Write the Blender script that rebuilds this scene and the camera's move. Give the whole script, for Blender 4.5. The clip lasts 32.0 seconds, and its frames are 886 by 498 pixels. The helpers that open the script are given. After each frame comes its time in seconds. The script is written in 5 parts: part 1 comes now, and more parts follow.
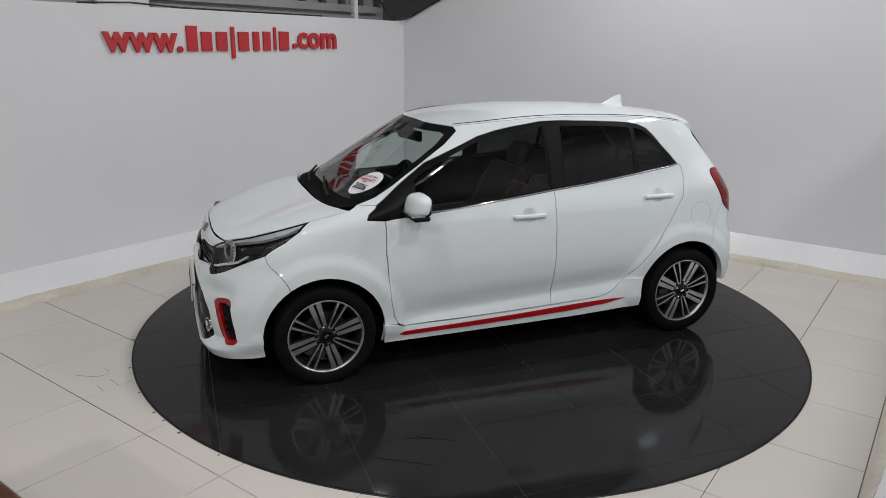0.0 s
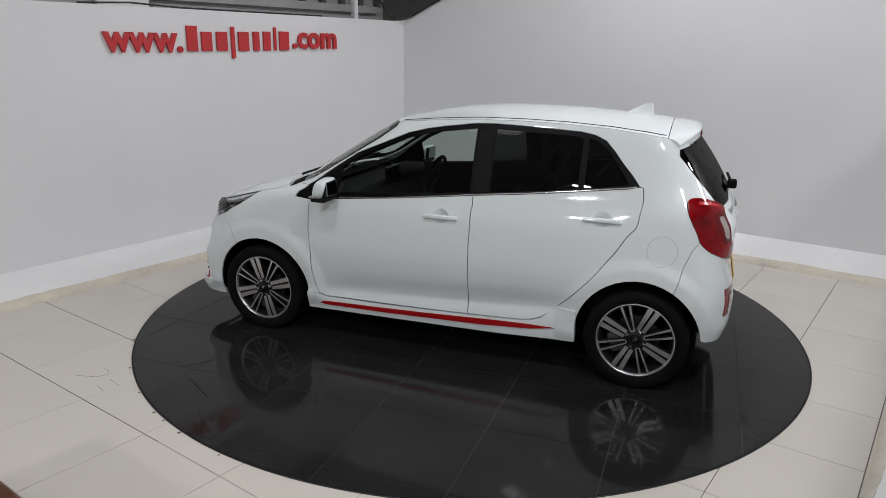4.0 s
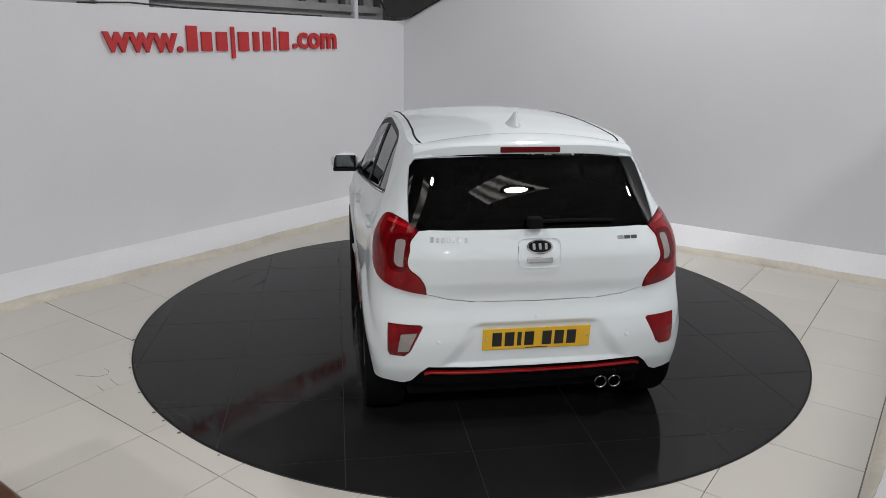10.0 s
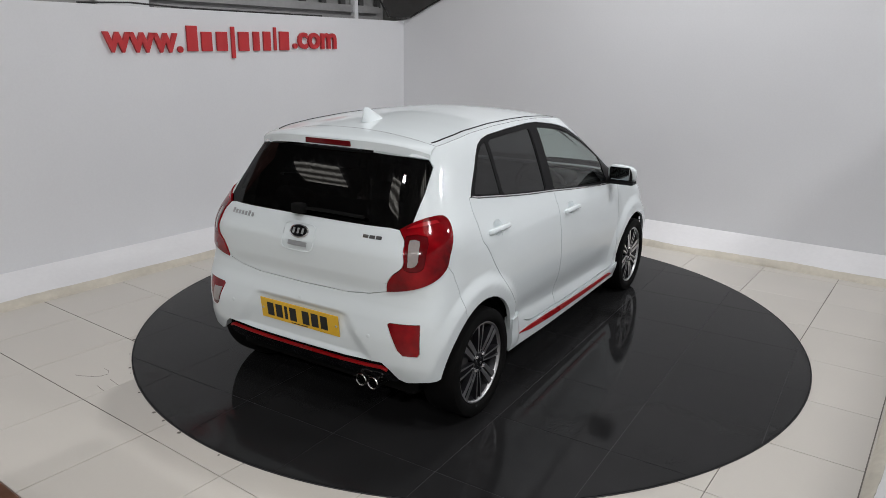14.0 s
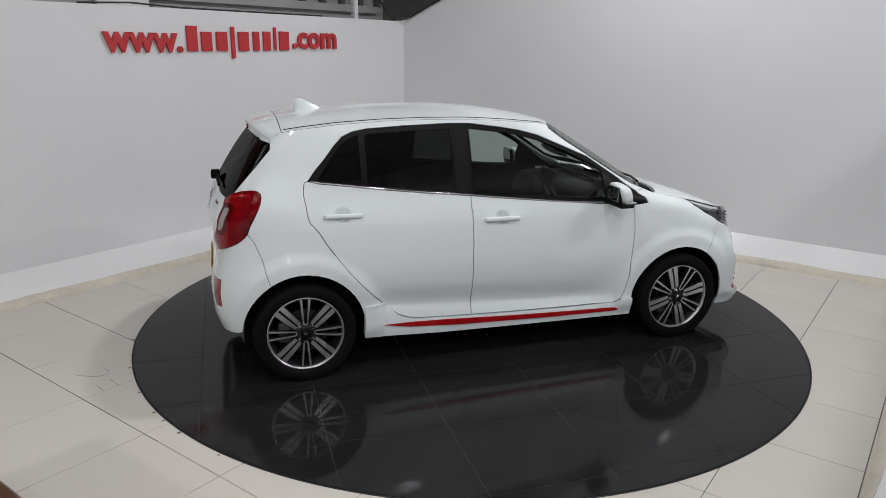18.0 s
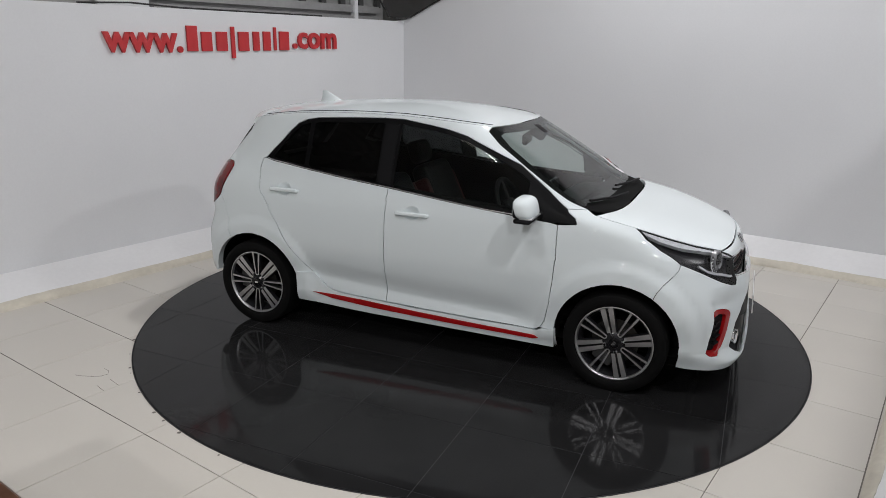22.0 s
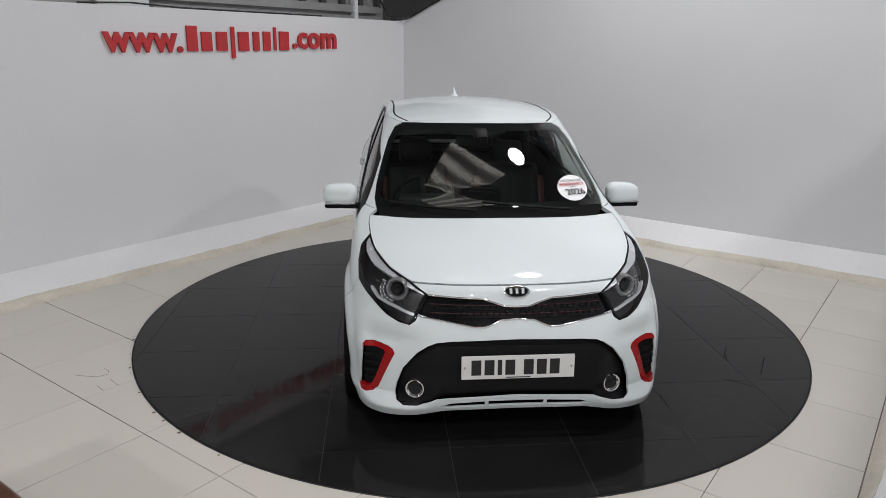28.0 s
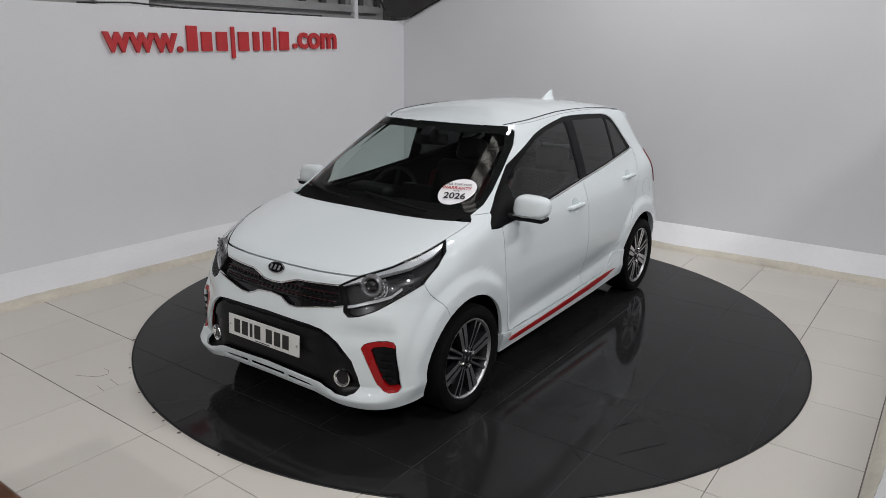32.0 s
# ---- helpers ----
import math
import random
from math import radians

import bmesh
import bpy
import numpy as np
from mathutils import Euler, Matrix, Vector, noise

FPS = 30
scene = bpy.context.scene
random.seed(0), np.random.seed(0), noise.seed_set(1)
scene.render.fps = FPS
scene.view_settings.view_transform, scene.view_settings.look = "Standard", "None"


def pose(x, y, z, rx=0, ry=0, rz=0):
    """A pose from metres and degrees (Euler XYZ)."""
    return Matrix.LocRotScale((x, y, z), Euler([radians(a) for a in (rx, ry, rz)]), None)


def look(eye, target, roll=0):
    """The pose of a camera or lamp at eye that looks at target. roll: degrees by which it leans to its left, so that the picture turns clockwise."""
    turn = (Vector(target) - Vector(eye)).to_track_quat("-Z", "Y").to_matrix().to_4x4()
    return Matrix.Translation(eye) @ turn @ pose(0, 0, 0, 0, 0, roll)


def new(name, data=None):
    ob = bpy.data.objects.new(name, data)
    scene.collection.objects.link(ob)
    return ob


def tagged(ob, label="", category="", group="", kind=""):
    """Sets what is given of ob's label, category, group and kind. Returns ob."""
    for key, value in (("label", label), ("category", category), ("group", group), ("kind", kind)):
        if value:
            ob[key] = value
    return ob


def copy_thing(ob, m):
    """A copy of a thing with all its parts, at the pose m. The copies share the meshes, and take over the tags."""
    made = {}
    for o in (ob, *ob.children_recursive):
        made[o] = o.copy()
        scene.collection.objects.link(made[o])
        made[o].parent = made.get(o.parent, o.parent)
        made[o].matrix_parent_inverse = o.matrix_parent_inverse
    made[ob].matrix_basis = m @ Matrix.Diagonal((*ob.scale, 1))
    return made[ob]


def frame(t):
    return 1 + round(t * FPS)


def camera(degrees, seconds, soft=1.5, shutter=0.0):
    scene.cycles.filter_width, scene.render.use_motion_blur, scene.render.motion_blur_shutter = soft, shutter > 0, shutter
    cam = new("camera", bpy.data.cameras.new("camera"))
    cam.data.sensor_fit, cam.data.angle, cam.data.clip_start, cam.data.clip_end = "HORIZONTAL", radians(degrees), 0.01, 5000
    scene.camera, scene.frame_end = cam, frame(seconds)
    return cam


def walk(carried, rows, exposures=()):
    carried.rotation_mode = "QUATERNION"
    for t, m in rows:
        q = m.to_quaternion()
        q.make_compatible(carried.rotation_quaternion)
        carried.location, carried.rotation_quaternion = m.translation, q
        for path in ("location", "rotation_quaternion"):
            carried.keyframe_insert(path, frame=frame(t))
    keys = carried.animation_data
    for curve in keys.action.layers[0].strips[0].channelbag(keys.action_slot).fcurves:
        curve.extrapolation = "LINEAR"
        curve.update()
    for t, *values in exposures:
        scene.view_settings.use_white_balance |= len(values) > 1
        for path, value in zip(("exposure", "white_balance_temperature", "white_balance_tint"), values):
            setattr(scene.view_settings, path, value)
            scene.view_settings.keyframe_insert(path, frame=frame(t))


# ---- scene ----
CLIP = 32.0
EYE = (0.0, -4.789, 1.833)
cam = camera(64.04, CLIP, soft=0.78)
PAN, TILT, ROLL = radians(-2.154), radians(15.926), 0.739
WAY = Vector((math.sin(PAN) * math.cos(TILT), math.cos(PAN) * math.cos(TILT), -math.sin(TILT)))
STAND = look(EYE, Vector(EYE) + WAY, ROLL)
walk(cam, [(0.0, STAND), (CLIP, STAND)], [(0.0, -0.07), (3.0, 0.0), (6.0, -0.03), (9.0, -0.04), (13.0, 0.03), (17.0, -0.02), (19.0, 0.03), (22.0, 0.03), (25.0, 0.0), (28.0, -0.05), (32.0, -0.11)])

# ---- world and lights ----
world = bpy.data.worlds.new("world")
world.use_nodes = True
scene.world = world
sky = world.node_tree.nodes.new("ShaderNodeTexSky")
sky.sky_type, sky.sun_disc, sky.sun_elevation, sky.sun_rotation = "NISHITA", False, radians(40), radians(150)
world.node_tree.links.new(sky.outputs["Color"], world.node_tree.nodes["Background"].inputs["Color"])
world.node_tree.nodes["Background"].inputs["Strength"].default_value = 0.1

# the bay's own axes: u along the back wall, v towards it
GRID = radians(-33.9)
EU = Vector((math.cos(GRID), math.sin(GRID), 0))
EV = Vector((-math.sin(GRID), math.cos(GRID), 0))
BAY = Matrix.Rotation(GRID, 4, "Z")
LAMP_Z = 5.2
# place and power of each high-bay lamp; the last is an added fill
LAMPS = [(1.05, -8.1, 120), (-1.5, -3.4, 38), (5.8, -1.7, 130), (1.04, 0.68, 92), (-3.0, -8.2, 145), (1.9, -3.9, 64)]


def area_lamp(name, at, size, power, colour, shape="DISK", size_y=None):
    data = bpy.data.lights.new(name, "AREA")
    data.energy, data.color, data.shape, data.size = power, colour, shape, size
    if size_y:
        data.size_y = size_y
    ob = new(name, data)
    ob.matrix_world = at
    return ob


# the sixth has no known fitting: it brightens the floor at the right
for lx, ly, watts in LAMPS:
    area_lamp("bay_and_fill_light", pose(lx, ly, LAMP_Z - 0.06), 0.32, watts, (0.995, 0.985, 1.0))
SKYLIGHTS = [(-0.02, 0.25), (3.9, -2.6), (-0.1, -4.9), (0.95, 3.9), (4.2, -7.4), (-4.4, -4.9)]


# ---- materials ----
def material(name, colour, rough=0.5, metal=0.0, coat=0.0, spec=0.5, vary=0.06, grain=40.0, bump=0.0, stain=2.5, each=0.0, rvary=0.06):
    """A principled surface with variation at two scales, and by piece where each > 0."""
    m = bpy.data.materials.new(name)
    m.use_nodes = True
    nt = m.node_tree
    b = nt.nodes["Principled BSDF"]
    b.inputs["Metallic"].default_value, b.inputs["Coat Weight"].default_value = metal, coat
    b.inputs["Coat Roughness"].default_value, b.inputs["Specular IOR Level"].default_value = 0.03, spec
    co = nt.nodes.new("ShaderNodeTexCoord")
    fine, broad = nt.nodes.new("ShaderNodeTexNoise"), nt.nodes.new("ShaderNodeTexNoise")
    for n, sc in ((fine, grain), (broad, stain)):
        n.inputs["Scale"].default_value, n.inputs["Detail"].default_value = sc, 4
        nt.links.new(co.outputs["Object"], n.inputs["Vector"])
    mix = nt.nodes.new("ShaderNodeMath")
    mix.operation = "MULTIPLY_ADD"
    mix.inputs[1].default_value = 0.45
    nt.links.new(fine.outputs["Fac"], mix.inputs[0])
    nt.links.new(broad.outputs["Fac"], mix.inputs[2])
    level = mix.outputs[0]
    if each:
        info = nt.nodes.new("ShaderNodeObjectInfo")
        more = nt.nodes.new("ShaderNodeMath")
        more.operation, more.inputs[1].default_value = "MULTIPLY_ADD", each
        nt.links.new(info.outputs["Random"], more.inputs[0])
        nt.links.new(level, more.inputs[2])
        level = more.outputs[0]
    ramp = nt.nodes.new("ShaderNodeMapRange")
    ramp.inputs["From Min"].default_value, ramp.inputs["From Max"].default_value = 0.45, 1.0 + each
    ramp.inputs["To Min"].default_value, ramp.inputs["To Max"].default_value = 1 - vary, 1 + vary
    nt.links.new(level, ramp.inputs["Value"])
    tint = nt.nodes.new("ShaderNodeVectorMath")
    tint.operation, tint.inputs[0].default_value = "SCALE", colour
    nt.links.new(ramp.outputs["Result"], tint.inputs["Scale"])
    nt.links.new(tint.outputs["Vector"], b.inputs["Base Color"])
    rr = nt.nodes.new("ShaderNodeMapRange")
    rr.inputs["From Min"].default_value, rr.inputs["From Max"].default_value = 0.3, 0.7
    rr.inputs["To Min"].default_value, rr.inputs["To Max"].default_value = max(0.01, rough - rvary), min(1, rough + rvary)
    nt.links.new(broad.outputs["Fac"], rr.inputs["Value"])
    nt.links.new(rr.outputs["Result"], b.inputs["Roughness"])
    if bump:
        bp = nt.nodes.new("ShaderNodeBump")
        bp.inputs["Strength"].default_value, bp.inputs["Distance"].default_value = bump, 0.002
        nt.links.new(fine.outputs["Fac"], bp.inputs["Height"])
        nt.links.new(bp.outputs["Normal"], b.inputs["Normal"])
    return m


def glass(name, tint, rough=0.0, shine=0.75):
    """A pane: tinted see-through with the gloss of its surface."""
    m = bpy.data.materials.new(name)
    m.use_nodes = True
    nt = m.node_tree
    nt.nodes.remove(nt.nodes["Principled BSDF"])
    clear, gloss, mix, lw, power, scale = (nt.nodes.new("ShaderNode" + n) for n in ("BsdfTransparent", "BsdfGlossy", "MixShader", "LayerWeight", "Math", "Math"))
    clear.inputs["Color"].default_value = (*tint, 1)
    gloss.inputs["Roughness"].default_value, lw.inputs["Blend"].default_value = rough, 0.5
    power.operation, power.inputs[1].default_value = "POWER", 4.0
    scale.operation, scale.inputs[1].default_value, scale.inputs[2].default_value = "MULTIPLY_ADD", shine, 0.045
    nt.links.new(lw.outputs["Facing"], power.inputs[0])
    nt.links.new(power.outputs[0], scale.inputs[0])
    nt.links.new(scale.outputs[0], mix.inputs["Fac"])
    nt.links.new(clear.outputs["BSDF"], mix.inputs[1])
    nt.links.new(gloss.outputs["BSDF"], mix.inputs[2])
    nt.links.new(mix.outputs["Shader"], nt.nodes["Material Output"].inputs["Surface"])
    return m


def glowing(name, colour, strength):
    m = bpy.data.materials.new(name)
    m.use_nodes = True
    b = m.node_tree.nodes["Principled BSDF"]
    b.inputs["Base Color"].default_value = (*colour, 1)
    b.inputs["Emission Color"].default_value, b.inputs["Emission Strength"].default_value = (*colour, 1), strength
    return m


WALL = material("wall_paint", (0.72, 0.73, 0.75), 0.55, vary=0.035, grain=60, stain=0.8, bump=0.06)
KERB = material("kerb_paint", (0.79, 0.79, 0.80), 0.45, vary=0.05, grain=30, stain=1.5, bump=0.15)
STAIN = material("stained_sealant", (0.60, 0.56, 0.475), 0.6, vary=0.16, grain=25, stain=3, bump=0.2)
TILE = material("cream_floor_tile", (0.605, 0.575, 0.522), 0.22, vary=0.035, grain=90, stain=1.2, each=0.25, rvary=0.02)
GROUT = material("dark_grout", (0.12, 0.105, 0.09), 0.8, vary=0.3)
BLACKTILE = material("black_polished_tile", (0.0165, 0.0165, 0.017), 0.075, spec=0.12, vary=0.3, grain=120, stain=2, each=0.2, rvary=0.03)
JOINTGREY = material("worn_grey_joint", (0.036, 0.036, 0.039), 0.5, spec=0.2, vary=0.3, grain=12, stain=3)
BLACKJOINT = material("black_joint", (0.003, 0.003, 0.003), 0.9, spec=0.08, vary=0.2)
SIGNRED = material("sign_red", (0.50, 0.025, 0.03), 0.4, vary=0.08)
STEEL = material("galvanised_steel", (0.34, 0.34, 0.34), 0.5, metal=0.3, vary=0.15, grain=25)
DARKMETAL = material("dark_metal", (0.05, 0.05, 0.05), 0.5, vary=0.2)
CEIL = material("roof_sheet", (0.26, 0.26, 0.27), 0.7, vary=0.1, grain=10)
HALL = material("hall_wall", (0.60, 0.60, 0.60), 0.7, vary=0.08, grain=10)
BRICKRED = material("red_brown_panel", (0.22, 0.10, 0.08), 0.6, vary=0.15)
WOOD = material("varnished_brown_wood", (0.07, 0.032, 0.018), 0.3, vary=0.5, grain=30, stain=8)
CABLE = material("black_cable", (0.02, 0.02, 0.02), 0.5)


def skylight_sheet(name, colour, strength):
    """Translucent roof sheet, lit from above, grimy along its ribs."""
    m = glowing(name, colour, strength)
    nt = m.node_tree
    co, wave, dirt, mul = (nt.nodes.new("ShaderNode" + n) for n in ("TexCoord", "TexWave", "TexNoise", "Math"))
    wave.inputs["Scale"].default_value, wave.inputs["Distortion"].default_value, wave.bands_direction = 0.8, 0.6, "Y"
    dirt.inputs["Scale"].default_value, dirt.inputs["Detail"].default_value = 9, 6
    nt.links.new(co.outputs["Object"], wave.inputs["Vector"])
    nt.links.new(co.outputs["Object"], dirt.inputs["Vector"])
    mul.operation = "MULTIPLY"
    nt.links.new(wave.outputs["Fac"], mul.inputs[0])
    nt.links.new(dirt.outputs["Fac"], mul.inputs[1])
    scale = nt.nodes.new("ShaderNodeMapRange")
    scale.inputs["To Min"].default_value, scale.inputs["To Max"].default_value = strength * 0.12, strength * 2.3
    scale.inputs["From Min"].default_value, scale.inputs["From Max"].default_value = 0.1, 0.5
    nt.links.new(mul.outputs[0], scale.inputs["Value"])
    nt.links.new(scale.outputs["Result"], nt.nodes["Principled BSDF"].inputs["Emission Strength"])
    return m


DAYGLOW = skylight_sheet("dirty_skylight_sheet", (0.96, 0.93, 0.87), 1.1)

PAINT = material("white_car_paint", (0.72, 0.775, 0.79), 0.5, coat=0.85, spec=0.12, vary=0.012, grain=300, stain=1.0, rvary=0.03)
GLOSSBLACK = material("gloss_black_plastic", (0.007, 0.007, 0.008), 0.07, spec=0.35, vary=0.2)
LAMPSILVER = material("silver_lamp_plastic", (0.64, 0.65, 0.67), 0.25, metal=0.25, coat=0.5, vary=0.25, grain=120)
MATTBLACK = material("matt_black_plastic", (0.008, 0.008, 0.009), 0.55, spec=0.12, vary=0.25, grain=200, bump=0.2)
INNER = material("dark_underbody", (0.005, 0.005, 0.005), 0.85, spec=0.1, vary=0.2)
CHROME = material("chrome_trim", (0.78, 0.78, 0.79), 0.07, metal=1.0, vary=0.03, rvary=0.03)
CARRED = material("red_trim_paint", (0.33, 0.005, 0.007), 0.3, coat=0.2, spec=0.2, vary=0.06)
RUBBER = material("tyre_rubber", (0.005, 0.005, 0.005), 0.75, spec=0.10, vary=0.25, grain=120, bump=0.2)
ALLOY = material("machined_alloy", (0.57, 0.57, 0.58), 0.37, metal=1.0, vary=0.08, grain=160)
DARKALLOY = material("dark_grey_alloy", (0.022, 0.022, 0.025), 0.3, metal=0.4, vary=0.12)
DISCMETAL = material("brake_disc_iron", (0.06, 0.058, 0.055), 0.45, metal=1.0, vary=0.15, grain=80)
CABIN = material("black_cabin_plastic", (0.0035, 0.0035, 0.004), 0.6, spec=0.2, vary=0.25, grain=200)
SEATCLOTH = material("black_seat_leather", (0.006, 0.006, 0.0065), 0.55, spec=0.25, vary=0.3, grain=150, bump=0.3)
SEATRED = material("red_seat_leather", (0.07, 0.004, 0.006), 0.5, vary=0.15, grain=150)
WINDOW = glass("clear_tinted_glass", (0.68, 0.74, 0.715))
PRIVACY = glass("dark_privacy_glass", (0.04, 0.042, 0.044))
REARGLASS = glass("dark_rear_glass", (0.03, 0.032, 0.034), shine=0.12)
LAMPGLASS = glass("clear_lamp_cover", (0.93, 0.94, 0.95), shine=0.22)
SCREEN = glass("clear_windscreen_glass", (0.76, 0.83, 0.80), shine=0.78)
REDLENS = material("red_lamp_lens", (0.185, 0.001, 0.0035), 0.06, coat=0.28, spec=0.2, vary=0.65, grain=22, stain=7)
REDBRIGHT = material("bright_red_lens", (0.42, 0.006, 0.012), 0.15, coat=0.5, spec=0.3, vary=0.35, grain=70)
GRILLERED = material("red_tinted_mesh", (0.045, 0.003, 0.004), 0.35, vary=0.3)
SURROUND = material("dark_window_frame", (0.004, 0.004, 0.0045), 0.4, spec=0.1, vary=0.2)
SATINBLACK = material("satin_black_plastic", (0.008, 0.008, 0.009), 0.34, spec=0.15, vary=0.2)
DARKCHROME = material("smoked_chrome", (0.42, 0.41, 0.40), 0.18, metal=1.0, vary=0.15)
REDDARK = material("dark_red_lens", (0.095, 0.001, 0.0025), 0.1, coat=0.35, spec=0.15, vary=0.25)
CLEARLENS = material("clear_ribbed_lens", (0.28, 0.25, 0.24), 0.12, coat=1.0, vary=0.2, grain=60)
LAMPGREY = material("grey_lamp_bezel", (0.20, 0.20, 0.21), 0.25, metal=0.3, coat=0.4, vary=0.2)
LAMPDARK = material("dark_lamp_housing", (0.013, 0.013, 0.015), 0.3, vary=0.2)
SILVERGREY = material("silver_grey_plastic", (0.42, 0.43, 0.44), 0.3, metal=0.6, vary=0.1)
PLATEW = material("white_number_plate", (0.72, 0.72, 0.70), 0.3, vary=0.03)
PLATEY = material("yellow_number_plate", (0.78, 0.46, 0.02), 0.3, vary=0.04)
INK = material("black_print", (0.012, 0.012, 0.012), 0.5)
PAPER = material("white_sticker", (0.88, 0.88, 0.90), 0.4, vary=0.02)
REDINK = material("red_print", (0.45, 0.05, 0.05), 0.5)
MIRRORGLASS = material("mirror_glass", (0.24, 0.26, 0.27), 0.02, metal=1.0, vary=0.01, rvary=0.01)


# ---- building helpers ----
def mesh_of(name, verts, faces, mat, smooth=False):
    me = bpy.data.meshes.new(name)
    me.from_pydata([tuple(v) for v in verts], [], faces)
    if smooth:
        me.polygons.foreach_set("use_smooth", [True] * len(me.polygons))
    me.materials.append(mat)
    me.update()
    return me


def put(name, me, parent=None, label="", m=None):
    ob = new(name, me)
    if m is not None:
        ob.matrix_basis = m
    if parent is not None:
        ob.parent = parent
    if label:
        ob["label"] = label
    return ob


def part(name, bm, mat, parent, label="", smooth=False, m=None):
    """Links a bmesh as one mesh object under a thing or a part."""
    bmesh.ops.recalc_face_normals(bm, faces=bm.faces)
    me = bpy.data.meshes.new(name)
    bm.to_mesh(me)
    bm.free()
    me.materials.append(mat)
    if smooth:
        me.polygons.foreach_set("use_smooth", [True] * len(me.polygons))
        me.set_sharp_from_angle(angle=radians(40))
    return put(name, me, parent, label, m)


def box(lo, hi, bevel=0.0, m=None, segs=2):
    bm = bmesh.new()
    bmesh.ops.create_cube(bm, size=1)
    lo, hi = Vector(lo), Vector(hi)
    for v in bm.verts:
        v.co = Vector([lo[i] + (v.co[i] + 0.5) * (hi[i] - lo[i]) for i in range(3)])
    if bevel:
        bmesh.ops.bevel(bm, geom=bm.edges[:], offset=bevel, segments=segs, affect="EDGES", profile=0.5)
    if m is not None:
        bm.transform(m)
    return bm


def lathe(profile, n=48, axis="Y"):
    """Turns (radius, height) pairs about an axis; height runs along it."""
    bm = bmesh.new()
    rings = []
    for r, h in profile:
        ring = []
        for k in range(n):
            a = 2 * math.pi * k / n
            c, s = r * math.cos(a), r * math.sin(a)
            ring.append(bm.verts.new((c, h, s) if axis == "Y" else (c, s, h)))
        rings.append(ring)
    for a, b in zip(rings, rings[1:]):
        for k in range(n):
            bm.faces.new((a[k], a[(k + 1) % n], b[(k + 1) % n], b[k]))
    for ring, (r, h) in ((rings[0], profile[0]), (rings[-1], profile[-1])):
        if 0 < r < 0.02:
            bm.faces.new(ring)
    return bm


def slab(poly, thick, m=None, bevel=0.0):
    """A flat plate of an outline in x, y, from z = 0 down to -thick."""
    bm = bmesh.new()
    f = bm.faces.new([bm.verts.new((x, y, 0)) for x, y in poly])
    r = bmesh.ops.extrude_face_region(bm, geom=[f])
    bmesh.ops.translate(bm, verts=[v for v in r["geom"] if isinstance(v, bmesh.types.BMVert)], vec=(0, 0, -thick))
    if bevel:
        bmesh.ops.bevel(bm, geom=bm.edges[:], offset=bevel, segments=1, affect="EDGES")
    if m is not None:
        bm.transform(m)
    return bm


def tube(points, radius, n=8):
    """A round bar through points."""
    bm = bmesh.new()
    pts = [Vector(p) for p in points]
    rings = []
    for i, p in enumerate(pts):
        d = (pts[min(i + 1, len(pts) - 1)] - pts[max(i - 1, 0)]).normalized()
        side = d.cross(Vector((0, 0, 1)))
        side = side.normalized() if side.length > 1e-3 else Vector((1, 0, 0))
        up = side.cross(d)
        rings.append([bm.verts.new(p + radius * (math.cos(2 * math.pi * k / n) * side + math.sin(2 * math.pi * k / n) * up)) for k in range(n)])
    for a, b in zip(rings, rings[1:]):
        for k in range(n):
            bm.faces.new((a[k], a[(k + 1) % n], b[(k + 1) % n], b[k]))
    bm.faces.new(rings[0][::-1])
    bm.faces.new(rings[-1])
    return bm


def words(name, body, size, deep, mat, parent, m, bold=0.0, label=""):
    """Raised lettering in the built-in font, as a mesh."""
    cu = bpy.data.curves.new(name, "FONT")
    cu.body, cu.size, cu.extrude, cu.offset, cu.resolution_u = body, size, deep, bold, 3
    cu.align_x, cu.align_y = "CENTER", "CENTER"
    tmp = new(name, cu)
    bpy.context.view_layer.update()
    me = bpy.data.meshes.new_from_object(tmp.evaluated_get(bpy.context.evaluated_depsgraph_get()))
    bpy.data.objects.remove(tmp)
    me.materials.clear()
    me.materials.append(mat)
    return put(name, me, parent, label, m)


# ---- the bay ----
U_LEFT, U_RIGHT, V_BACK = -2.955, 2.98, 2.90
FLOOR_Z = -0.006
WALL_TOP = 2.12


def structure(name, bm, mat, label, category, m=BAY, smooth=False):
    return tagged(part(name, bm, mat, None, "", smooth, m), label, category, kind="structure")


floor = structure("floor", box((-9, -12, -0.25), (8, 9, FLOOR_Z - 0.005)), GROUT, "pale cream tiled showroom floor with thin dark joints", "floor")
for k, (lo, hi) in enumerate((((-9, -12, -0.2), (8, -5.98, FLOOR_Z)), ((3.1, -5.98, -0.2), (8, 9, FLOOR_Z)), ((-9, -5.98, -0.2), (-3.08, 9, FLOOR_Z)))):
    structure("floor_hall_%d" % (k + 1), box(lo, hi), TILE, "cream floor of the hall around the bay", "floor")
structure("wall_left", box((U_LEFT - 0.12, -5.5, 0), (U_LEFT, V_BACK, WALL_TOP), 0.004), WALL, "low white painted partition wall carrying red lettering", "wall")
